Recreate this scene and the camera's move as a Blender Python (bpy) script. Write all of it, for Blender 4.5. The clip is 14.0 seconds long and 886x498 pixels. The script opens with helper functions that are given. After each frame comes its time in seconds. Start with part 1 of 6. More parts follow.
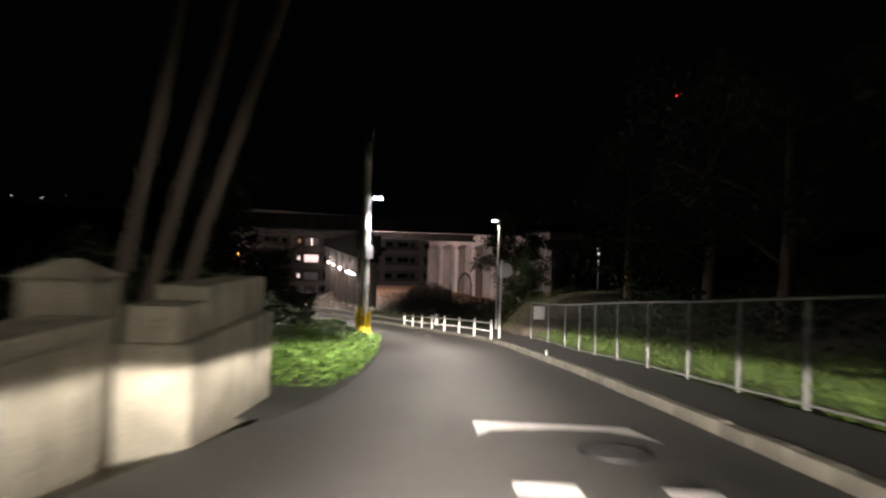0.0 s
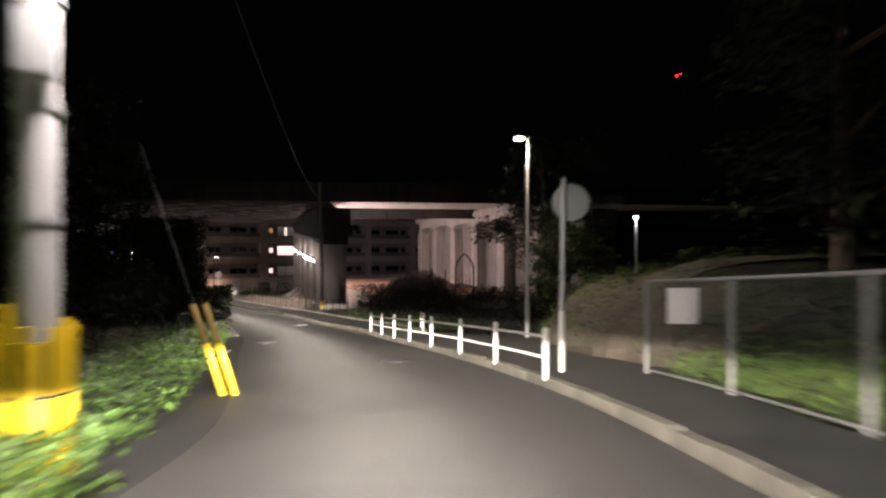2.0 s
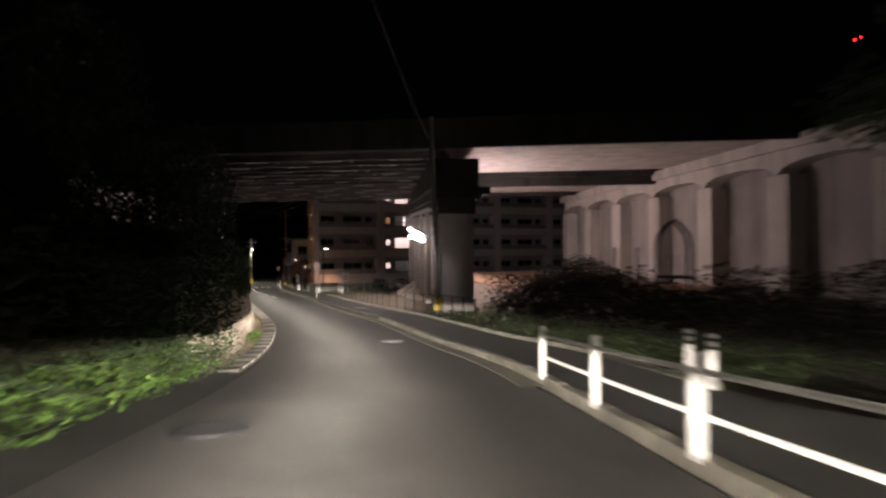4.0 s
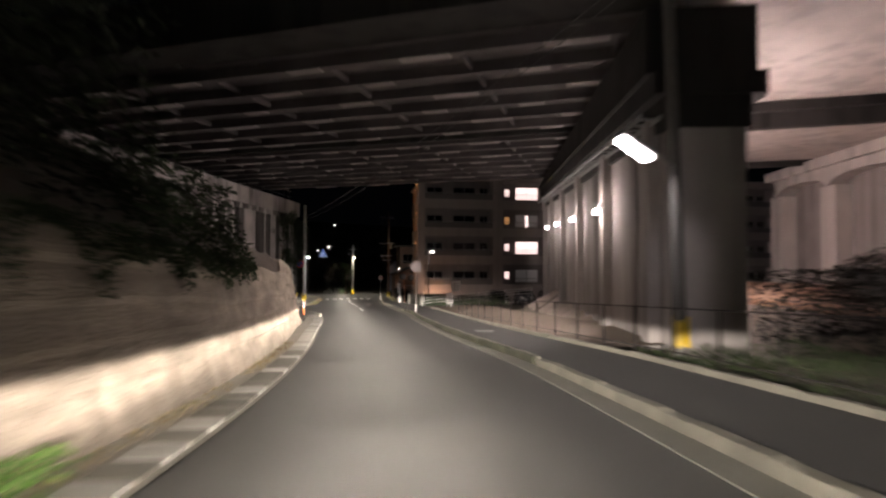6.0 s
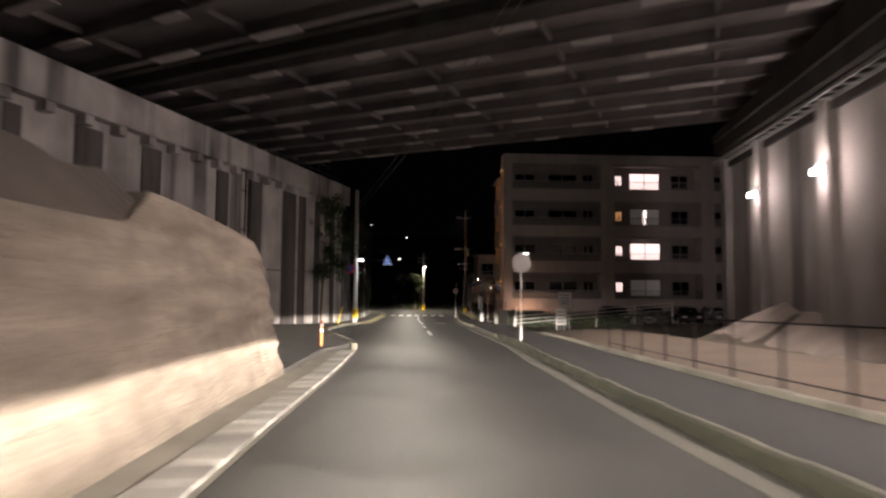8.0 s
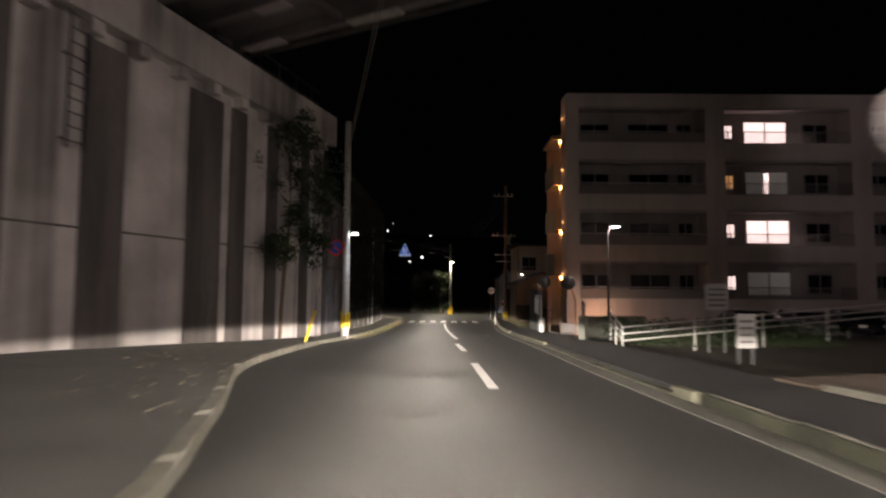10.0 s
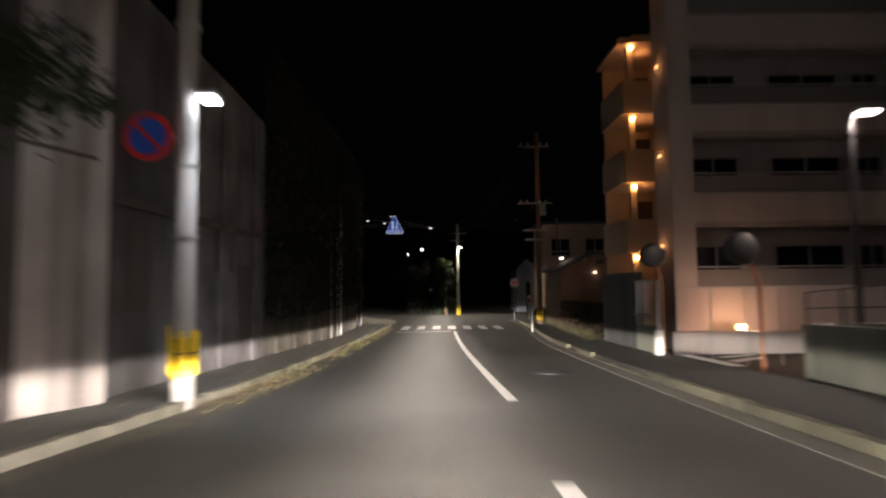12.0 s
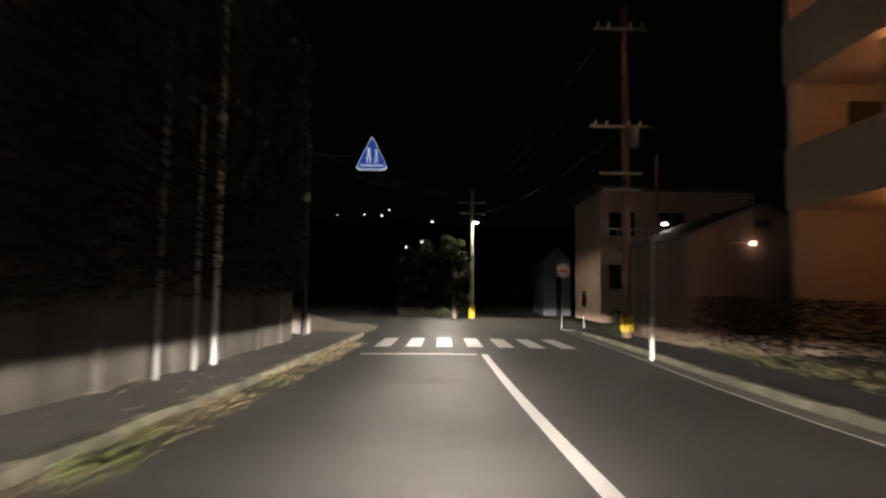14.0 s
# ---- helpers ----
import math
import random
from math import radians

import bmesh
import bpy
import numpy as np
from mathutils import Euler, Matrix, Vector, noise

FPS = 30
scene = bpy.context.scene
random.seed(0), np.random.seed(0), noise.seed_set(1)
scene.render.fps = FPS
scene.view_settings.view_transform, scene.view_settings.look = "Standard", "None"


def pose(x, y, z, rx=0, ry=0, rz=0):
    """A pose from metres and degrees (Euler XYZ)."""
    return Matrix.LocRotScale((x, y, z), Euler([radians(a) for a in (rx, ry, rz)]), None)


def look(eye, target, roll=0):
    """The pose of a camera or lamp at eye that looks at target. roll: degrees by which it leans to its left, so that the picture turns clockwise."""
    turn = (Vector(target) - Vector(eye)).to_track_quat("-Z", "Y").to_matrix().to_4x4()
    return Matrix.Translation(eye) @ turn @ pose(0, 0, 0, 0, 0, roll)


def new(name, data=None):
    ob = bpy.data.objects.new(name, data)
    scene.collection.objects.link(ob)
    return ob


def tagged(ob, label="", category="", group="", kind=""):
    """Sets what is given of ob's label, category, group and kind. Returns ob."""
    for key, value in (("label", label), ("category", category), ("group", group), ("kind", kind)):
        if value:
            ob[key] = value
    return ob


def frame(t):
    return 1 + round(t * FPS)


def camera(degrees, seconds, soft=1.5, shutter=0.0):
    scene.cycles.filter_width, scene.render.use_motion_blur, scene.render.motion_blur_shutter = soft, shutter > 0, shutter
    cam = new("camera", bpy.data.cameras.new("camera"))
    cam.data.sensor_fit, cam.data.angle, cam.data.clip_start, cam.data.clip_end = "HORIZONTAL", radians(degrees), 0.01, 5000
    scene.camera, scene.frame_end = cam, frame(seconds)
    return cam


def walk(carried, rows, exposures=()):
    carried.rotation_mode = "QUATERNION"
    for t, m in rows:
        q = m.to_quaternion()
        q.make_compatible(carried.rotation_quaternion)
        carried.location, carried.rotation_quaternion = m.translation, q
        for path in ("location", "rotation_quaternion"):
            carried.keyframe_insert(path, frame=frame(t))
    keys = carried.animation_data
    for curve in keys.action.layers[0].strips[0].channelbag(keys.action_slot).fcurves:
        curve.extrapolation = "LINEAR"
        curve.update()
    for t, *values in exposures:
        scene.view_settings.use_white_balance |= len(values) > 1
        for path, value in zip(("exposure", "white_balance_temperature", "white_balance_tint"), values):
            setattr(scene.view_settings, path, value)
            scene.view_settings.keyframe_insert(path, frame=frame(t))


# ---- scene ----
cam = camera(75.9, 14.0, soft=2.3, shutter=0.9)
# seconds, eye (metres), turn (degrees)
PATH = [
    (0.0, 0.0, 0.0, 1.3, 90.37, -1.77, -33.01), (0.5, 2.057, 2.865, 0.971, 90.31, -1.5, -34.65),
    (1.0, 4.053, 5.69, 0.642, 90.21, -1.09, -35.5), (1.5, 6.114, 8.633, 0.264, 89.71, -0.62, -34.83),
    (2.0, 7.993, 11.58, -0.113, 89.91, -0.13, -33.38), (2.5, 9.731, 14.664, -0.5, 89.88, 0.04, -30.98),
    (3.0, 11.341, 18.051, -0.859, 89.82, 0.23, -27.51), (5.5, 16.126, 35.834, -2.582, 91.05, -0.07, -12.32),
    (6.0, 16.59, 39.446, -2.853, 91.76, -0.26, -9.86), (6.5, 16.907, 42.991, -3.037, 92.42, -0.29, -7.72),
    (7.0, 17.11, 46.449, -3.23, 92.88, -0.4, -5.61), (7.5, 17.246, 49.884, -3.368, 93.07, -0.45, -3.81),
    (8.0, 17.254, 53.381, -3.57, 93.37, -0.43, -2.49), (10.5, 16.939, 72.019, -4.323, 93.92, -0.24, 0.11),
    (11.0, 16.851, 75.872, -4.437, 94.18, 0.07, 0.13), (11.5, 16.77, 79.703, -4.551, 94.11, 0.41, 0.04),
    (12.0, 16.683, 83.533, -4.711, 93.51, 0.59, 0.05), (12.5, 16.62, 87.412, -4.905, 93.42, 0.6, 0.14),
    (13.0, 16.447, 91.276, -5.089, 93.51, 0.05, -0.08), (13.5, 16.343, 95.13, -5.285, 93.47, -0.21, 0.08),
    (14.0, 16.197, 98.994, -5.492, 93.72, -0.67, 0.03),
]
EXPOSURES = [(0.0, 0.1), (1.0, 0.35), (1.5, 0.4), (2.0, 0.3), (2.5, 0.0), (3.0, -0.1), (5.5, 0.22), (7.5, 0.25), (8.0, 0.2), (10.5, 0.15), (11.5, 0.15), (12.5, 0.3), (14.0, 0.35)]
walk(cam, [(t, pose(*row)) for t, *row in PATH], EXPOSURES)

# ---------------------------------------------------------------- the road's line
# x, y, level, half widths to the left and to the right
STATIONS = [
    (-8.2, -11.4, 1.31, 2.8, 3.8), (0.0, 0.0, 0.0, 3.0, 3.2), (2.3, 3.3, -0.37, 2.4, 2.95), (4.6, 6.5, -0.76, 1.95, 2.7),
    (6.9, 9.8, -1.19, 2.05, 2.5), (8.9, 13.3, -1.62, 2.05, 2.5), (10.8, 16.8, -2.03, 2.0, 2.55), (12.3, 21.6, -2.5, 2.0, 2.8),
    (13.8, 27.4, -3.06, 2.0, 2.85), (15.7, 34.1, -3.72, 2.1, 2.7), (16.6, 40.0, -4.18, 1.83, 2.4), (17.1, 46.0, -4.51, 1.62, 2.45),
    (17.3, 53.0, -4.85, 1.52, 2.7), (17.1, 60.0, -5.14, 1.36, 2.95), (17.0, 67.0, -5.42, 1.35, 3.2), (17.0, 71.0, -5.58, 1.6, 3.2),
    (16.9, 75.0, -5.71, 2.45, 3.13), (16.8, 79.0, -5.83, 3.5, 3.1),
]
STATIONS += [(16.7, 84.0, -6.03, 3.75, 3.27), (16.4, 94.0, -6.53, 3.1, 3.77), (16.2, 106.0, -7.04, 3.0, 4.37), (16.2, 118.0, -7.32, 2.9, 5.15),
             (16.2, 128.0, -7.5, 2.9, 5.3), (16.2, 150.0, -7.9, 2.9, 5.3)]
ST = np.array(STATIONS)
_len = np.r_[0, np.cumsum(np.hypot(np.diff(ST[:, 0]), np.diff(ST[:, 1])))] - 14.04


def spline(knots, values, at):
    """A smooth curve through values at knots."""
    d = np.gradient(values, knots, axis=0)
    i = np.clip(np.searchsorted(knots, at) - 1, 0, len(knots) - 2)
    h = knots[i + 1] - knots[i]
    u = ((at - knots[i]) / h)[:, None]
    h = h[:, None]
    return ((1 + 2 * u) * (1 - u) ** 2 * values[i] + u * (1 - u) ** 2 * h * d[i]
            + u * u * (3 - 2 * u) * values[i + 1] + u * u * (u - 1) * h * d[i + 1])


DENSE_S = np.arange(-14.0, 153.5, 0.25)
DENSE = spline(_len, ST, DENSE_S)
_t = np.gradient(DENSE[:, :2], axis=0)
TANGENT = _t / np.linalg.norm(_t, axis=1)[:, None]


def line_at(s):
    """Centre, direction and half widths at s metres along the road."""
    row = [float(np.interp(s, DENSE_S, DENSE[:, k])) for k in range(5)]
    tx, ty = float(np.interp(s, DENSE_S, TANGENT[:, 0])), float(np.interp(s, DENSE_S, TANGENT[:, 1]))
    n = math.hypot(tx, ty)
    return row, (tx / n, ty / n)


def beside(s, u, dz=0.0):
    """The place u metres to the right of the road's centre line (to the left: below 0)."""
    (x, y, z, _, _), (tx, ty) = line_at(s)
    return Vector((x + ty * u, y - tx * u, z + dz))


def right_of(s, u, dz=0.0):
    return beside(s, line_at(s)[0][4] + u, dz)


def left_of(s, u, dz=0.0):
    return beside(s, -line_at(s)[0][3] - u, dz)


def level(x, y):
    k = np.argmin((DENSE[:, 0] - x) ** 2 + (DENSE[:, 1] - y) ** 2)
    return float(DENSE[k, 2])


def along(x, y):
    """How far along the road a place lies, and how far to the right of its centre."""
    k = int(np.argmin((DENSE[:, 0] - x) ** 2 + (DENSE[:, 1] - y) ** 2))
    dx, dy = x - DENSE[k, 0], y - DENSE[k, 1]
    return float(DENSE_S[k]), float(dx * TANGENT[k, 1] - dy * TANGENT[k, 0])


# ---------------------------------------------------------------- light
world = bpy.data.worlds.new("night_sky")
scene.world = world
world.use_nodes = True
world.node_tree.nodes["Background"].inputs[0].default_value = (0.55, 0.6, 0.8, 1)
world.node_tree.nodes["Background"].inputs[1].default_value = 0.0007


def lamp(name, kind, where, power, colour, size=0.1, **more):
    data = bpy.data.lights.new(name, kind)
    data.energy, data.color = power, colour
    if kind in ("POINT", "SPOT"):
        data.shadow_soft_size = size
    ob = new(name, data)
    ob.matrix_world = where if isinstance(where, Matrix) else Matrix.Translation(where)
    return ob


def street_light(where, power, colour, size=0.1, spread=158):
    """A shielded lamp that shines downwards."""
    ob = lamp("street_light", "SPOT", Matrix.Translation(where), power, colour, size)
    ob.data.spot_size, ob.data.spot_blend = radians(spread), 0.25
    return ob


def dipped_beam(s, power):
    """One station of the car's dipped headlights: wide and low, sharply cut off at the level of the lamps."""
    p, q = beside(s, 0.0, 0.78), beside(s + 6, 0.0, 0.78)
    data = bpy.data.lights.new("headlight", "SPOT")
    data.energy, data.color = power, (1.0, 0.885, 0.775)
    data.spot_size, data.spot_blend, data.shadow_soft_size = radians(116), 0.2, 0.05
    ob = new("headlight", data)
    way = (q - p).normalized()
    aim = p + way * 10 + Vector((-way.y, way.x, 0)) * 0.3 - Vector((0, 0, 10 * math.tan(radians(5.6))))
    ob.matrix_world = look(p, aim) @ Matrix.Diagonal((1, 0.06, 1, 1))
    return ob


def near_pool(s, power):
    """The brighter foot of the beams, close before the car."""
    p = beside(s, 0.0, 0.78)
    way = (beside(s + 5, 0.0, 0.78) - p).normalized()
    pool = lamp("headlight", "SPOT", look(p, p + way * 10 - Vector((0, 0, 10 * math.tan(radians(15))))) @ Matrix.Diagonal((1, 0.36, 1, 1)), power, (1.0, 0.885, 0.775), 0.05)
    pool.data.spot_size, pool.data.spot_blend = radians(60), 1.0
    return pool


HEADLIGHT = 600.0
for k in range(176):
    dipped_beam(-6.0 + 0.8 * k, HEADLIGHT)
for k in range(176):
    near_pool(-6.0 + 0.8 * k, 840.0)
# their stray light above the cut-off; the first two are added gate fill
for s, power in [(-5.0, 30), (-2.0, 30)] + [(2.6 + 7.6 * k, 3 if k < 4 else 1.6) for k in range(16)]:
    stray = lamp("headlight_stray_fill", "SPOT", look(beside(s, 0, 0.7), beside(s + 4, 0, 0.9)), power, (1.0, 0.88, 0.76), 0.08)
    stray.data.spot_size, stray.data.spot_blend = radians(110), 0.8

# ---------------------------------------------------------------- materials
MATS = {}


def mat(name, base, rough=0.8, var=0.3, scale=1.5, fine=30.0, bump=0.25, metal=0.0, tint=None, stretch=(1, 1, 1), random_tint=0.0,
        streak=0.0, streak_scale=(1.2, 1.2, 0.06), island=0.0):
    """A surface with large stains, fine grain and relief; streak adds dark runs of water down a wall."""
    if name in MATS:
        return MATS[name]
    m = bpy.data.materials.new(name)
    m.use_nodes = True
    nt = m.node_tree
    n, l = nt.nodes, nt.links
    b = n["Principled BSDF"]
    b.inputs["Roughness"].default_value = rough
    b.inputs["Metallic"].default_value = metal
    tc = n.new("ShaderNodeTexCoord")
    mp = n.new("ShaderNodeMapping")
    mp.inputs["Scale"].default_value = stretch
    l.new(tc.outputs["Object"], mp.inputs["Vector"])

    def noise_node(sc, detail, vec):
        q = n.new("ShaderNodeTexNoise")
        q.inputs["Scale"].default_value, q.inputs["Detail"].default_value = sc, detail
        l.new(vec, q.inputs["Vector"])
        return q.outputs["Fac"]

    def mix(fac, a, c, mode="MIX"):
        q = n.new("ShaderNodeMix")
        q.data_type, q.blend_type = "RGBA", mode
        if isinstance(fac, float):
            q.inputs["Factor"].default_value = fac
        else:
            l.new(fac, q.inputs["Factor"])
        for sock, v in ((q.inputs["A"], a), (q.inputs["B"], c)):
            if isinstance(v, tuple):
                sock.default_value = (*v, 1)
            else:
                l.new(v, sock)
        return q.outputs["Result"]

    def ramp(fac, lo, hi):
        q = n.new("ShaderNodeMapRange")
        q.inputs["From Min"].default_value, q.inputs["From Max"].default_value = lo, hi
        l.new(fac, q.inputs["Value"])
        return q.outputs["Result"]

    big = ramp(noise_node(scale, 5, mp.outputs["Vector"]), 0.3, 0.7)
    small = ramp(noise_node(fine, 3, mp.outputs["Vector"]), 0.25, 0.75)
    lo = tuple(c * (1 - var) for c in base)
    hi = tint if tint else tuple(min(1.0, c * (1 + var)) for c in base)
    col = mix(big, lo, hi)
    col = mix(ramp(small, -0.6, 1.6), tuple(c * (1 - 0.5 * var) for c in base), col, "MIX")
    if streak:
        ms = n.new("ShaderNodeMapping")
        ms.inputs["Scale"].default_value = streak_scale
        l.new(tc.outputs["Object"], ms.inputs["Vector"])
        run = ramp(noise_node(1.0, 4, ms.outputs["Vector"]), 0.45, 0.62)
        wide = ramp(noise_node(0.35, 3, mp.outputs["Vector"]), 0.2, 0.6)
        q = n.new("ShaderNodeMath")
        q.operation = "MULTIPLY"
        l.new(run, q.inputs[0])
        l.new(wide, q.inputs[1])
        q2 = n.new("ShaderNodeMath")
        q2.operation = "MULTIPLY"
        q2.inputs[1].default_value = streak
        l.new(q.outputs[0], q2.inputs[0])
        col = mix(q2.outputs[0], col, tuple(c * 0.18 for c in base))
    if random_tint or island:
        if island:
            src = n.new("ShaderNodeNewGeometry").outputs["Random Per Island"]
        else:
            src = n.new("ShaderNodeObjectInfo").outputs["Random"]
        hsv = n.new("ShaderNodeHueSaturation")
        amount = island or random_tint
        l.new(ramp(src, -0.0, 1.0), hsv.inputs["Value"])
        v = n.new("ShaderNodeMapRange")
        v.inputs["To Min"].default_value, v.inputs["To Max"].default_value = 1 - amount, 1 + amount
        l.new(src, v.inputs["Value"])
        l.new(v.outputs["Result"], hsv.inputs["Value"])
        l.new(col, hsv.inputs["Color"])
        col = hsv.outputs["Color"]
    l.new(col, b.inputs["Base Color"])
    rr = n.new("ShaderNodeMapRange")
    rr.inputs["To Min"].default_value, rr.inputs["To Max"].default_value = max(0.05, rough - 0.12), min(1.0, rough + 0.08)
    l.new(big, rr.inputs["Value"])
    l.new(rr.outputs["Result"], b.inputs["Roughness"])
    if bump:
        bp = n.new("ShaderNodeBump")
        bp.inputs["Strength"].default_value, bp.inputs["Distance"].default_value = bump, 0.02
        l.new(small, bp.inputs["Height"])
        l.new(bp.outputs["Normal"], b.inputs["Normal"])
    MATS[name] = m
    return m


def glow(name, colour, strength, base=(0.8, 0.8, 0.8)):
    if name in MATS:
        return MATS[name]
    m = bpy.data.materials.new(name)
    m.use_nodes = True
    b = m.node_tree.nodes["Principled BSDF"]
    b.inputs["Base Color"].default_value = (*base, 1)
    b.inputs["Emission Color"].default_value = (*colour, 1)
    b.inputs["Emission Strength"].default_value = strength
    MATS[name] = m
    return m


PAVE_ASPHALT = mat("grey_pavement", (0.13, 0.125, 0.115), 0.88, 0.35, 0.9, 70, 0.5)
ASPHALT = mat("asphalt", (0.088, 0.086, 0.08), 0.76, 0.42, 0.32, 110, 0.5)
OLD_ASPHALT = mat("old_asphalt", (0.054, 0.053, 0.051), 0.85, 0.55, 1.1, 60, 0.5)
CONCRETE = mat("concrete", (0.29, 0.27, 0.23), 0.88, 0.3, 1.4, 45, 0.3)
MOSSY_KERB = mat("mossy_kerb", (0.16, 0.155, 0.11), 0.92, 0.5, 2.2, 50, 0.6, random_tint=0.35)
KERB = mat("kerb_concrete", (0.2, 0.19, 0.155), 0.88, 0.4, 1.6, 60, 0.35, random_tint=0.22)
STAINED = mat("stained_concrete", (0.5, 0.455, 0.44), 0.9, 0.48, 0.6, 30, 0.35, streak=0.95, streak_scale=(0.9, 0.9, 0.03))
PALE_CONCRETE = mat("pale_concrete", (0.5, 0.46, 0.43), 0.88, 0.16, 0.6, 30, 0.2, streak=0.3)
WALL_CONCRETE = mat("mossy_concrete", (0.43, 0.362, 0.295), 0.9, 0.62, 1.25, 14, 1.0, streak=0.25, streak_scale=(2.2, 2.2, 0.25), stretch=(0.45, 0.45, 2.6))
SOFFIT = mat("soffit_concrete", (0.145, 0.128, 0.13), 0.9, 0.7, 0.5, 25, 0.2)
DARK_STEEL = mat("dark_steel", (0.05, 0.05, 0.055), 0.6, 0.25, 3, 40, 0.15, metal=0.5)
GALVANISED = mat("galvanised_steel", (0.45, 0.46, 0.46), 0.5, 0.2, 4, 50, 0.12, metal=0.7)
WHITE_PAINT = mat("white_paint", (0.78, 0.77, 0.74), 0.5, 0.12, 3, 40, 0.12)
ROAD_PAINT = mat("road_paint", (0.72, 0.71, 0.68), 0.75, 0.14, 6, 80, 0.3)
YELLOW = mat("yellow_plastic", (0.85, 0.58, 0.01), 0.45, 0.12, 5, 40, 0.1)
BLACK = mat("black_plastic", (0.02, 0.02, 0.02), 0.5, 0.2, 5, 40, 0.1)
POLE_CONCRETE = mat("pole_concrete", (0.38, 0.37, 0.36), 0.85, 0.15, 1.2, 40, 0.2)
GRASS = mat("grass", (0.13, 0.23, 0.045), 0.7, 0.4, 1.5, 8, 0.1, tint=(0.2, 0.29, 0.06), island=0.35)
WEED = mat("weed_leaf", (0.1, 0.2, 0.04), 0.6, 0.35, 1.5, 8, 0.1, tint=(0.17, 0.26, 0.055), island=0.4)
# near-black copies of the foliage: the gloom of unlit plants is in their colour
UNLIT_LEAVES = mat("unlit_leaves", (0.014, 0.014, 0.008), 0.85, 0.35, 1.2, 8, 0.1, island=0.4)
DIM_LEAVES = mat("dim_leaves", (0.022, 0.03, 0.013), 0.85, 0.35, 1.2, 8, 0.1, island=0.4)
WEATHERED_POST = mat("weathered_post", (0.24, 0.24, 0.235), 0.6, 0.25, 4, 50, 0.15, metal=0.4)
FOLIAGE = mat("foliage", (0.035, 0.055, 0.02), 0.8, 0.35, 1.2, 8, 0.1, island=0.4)
BARK = mat("bark", (0.16, 0.12, 0.09), 0.9, 0.35, 4, 25, 0.6, stretch=(1, 1, 0.25))
EARTH = mat("earth", (0.085, 0.07, 0.05), 0.95, 0.35, 0.7, 20, 0.5)
SAND = mat("playground_earth", (0.27, 0.16, 0.1), 0.95, 0.2, 0.5, 25, 0.3)
RENDER_WALL = mat("painted_render", (0.5, 0.45, 0.43), 0.85, 0.1, 0.4, 40, 0.12, streak=0.15)
DARK_GLASS = mat("dark_glass", (0.012, 0.013, 0.016), 0.08, 0.1, 2, 10, 0.0)
FRAME_METAL = mat("window_aluminium", (0.3, 0.29, 0.28), 0.45, 0.1, 4, 40, 0.05, metal=0.6)
LEAF_LITTER = mat("dry_leaf", (0.24, 0.18, 0.1), 0.8, 0.4, 3, 20, 0.1, tint=(0.24, 0.22, 0.12), island=0.6)

# ---------------------------------------------------------------- mesh helpers


def part(name, bm, material, parent=None, label="", smooth=False):
    me = bpy.data.meshes.new(name)
    bmesh.ops.recalc_face_normals(bm, faces=bm.faces)
    bm.to_mesh(me)
    bm.free()
    me.materials.append(material)
    if smooth:
        me.polygons.foreach_set("use_smooth", [True] * len(me.polygons))
    ob = new(name, me)
    if parent:
        ob.parent = parent
    if label:
        ob["label"] = label
    return ob


def thing(name, label, category, at=(0, 0, 0), rz=0.0, group=""):
    e = new(name)
    e.empty_display_size = 0.2
    e.matrix_world = pose(*at, 0, 0, rz)
    return tagged(e, label, category, group)


def box(bm, x, y, z, sx, sy, sz, rz=0.0, bevel=0.0, m=None):
    """A box whose base centre is x, y, z."""
    mm = Matrix.Translation((x, y, z + sz / 2)) @ Matrix.Rotation(radians(rz), 4, "Z") @ Matrix.Diagonal((sx, sy, sz, 1))
    if m is not None:
        mm = m @ mm
    got = bmesh.ops.create_cube(bm, size=1, matrix=mm)
    if bevel:
        edges = list({e for v in got["verts"] for e in v.link_edges})
        bmesh.ops.bevel(bm, geom=edges, offset=bevel, segments=2, affect="EDGES", profile=0.6)
    return bm


def boxes(*rows, bevel=0.0):
    bm = bmesh.new()
    for r in rows:
        box(bm, *r, bevel=bevel)
    return bm


def rod(bm, a, b, r0, r1=None, seg=10):
    a, b = Vector(a), Vector(b)
    d = b - a
    m = Matrix.Translation((a + b) / 2) @ d.to_track_quat("Z", "Y").to_matrix().to_4x4()
    bmesh.ops.create_cone(bm, cap_ends=True, segments=seg, radius1=r0, radius2=r0 if r1 is None else r1, depth=d.length, matrix=m)
    return bm


def rods(*rows, seg=10):
    bm = bmesh.new()
    for a, b, r in rows:
        rod(bm, a, b, r, seg=seg)
    return bm


def tube(bm, pts, radii, seg=8):
    """A bent, tapering tube through pts."""
    rings = []
    for i, p in enumerate(pts):
        p = Vector(p)
        a, b = Vector(pts[max(i - 1, 0)]), Vector(pts[min(i + 1, len(pts) - 1)])
        q = (b - a).to_track_quat("Z", "Y").to_matrix()
        rings.append([bm.verts.new(p + q @ Vector((math.cos(k * 2 * math.pi / seg) * radii[i], math.sin(k * 2 * math.pi / seg) * radii[i], 0))) for k in range(seg)])
    for r0, r1 in zip(rings[:-1], rings[1:]):
        for k in range(seg):
            bm.faces.new((r0[k], r0[(k + 1) % seg], r1[(k + 1) % seg], r1[k]))
    bm.faces.new(rings[0][::-1])
    bm.faces.new(rings[-1])
    return bm


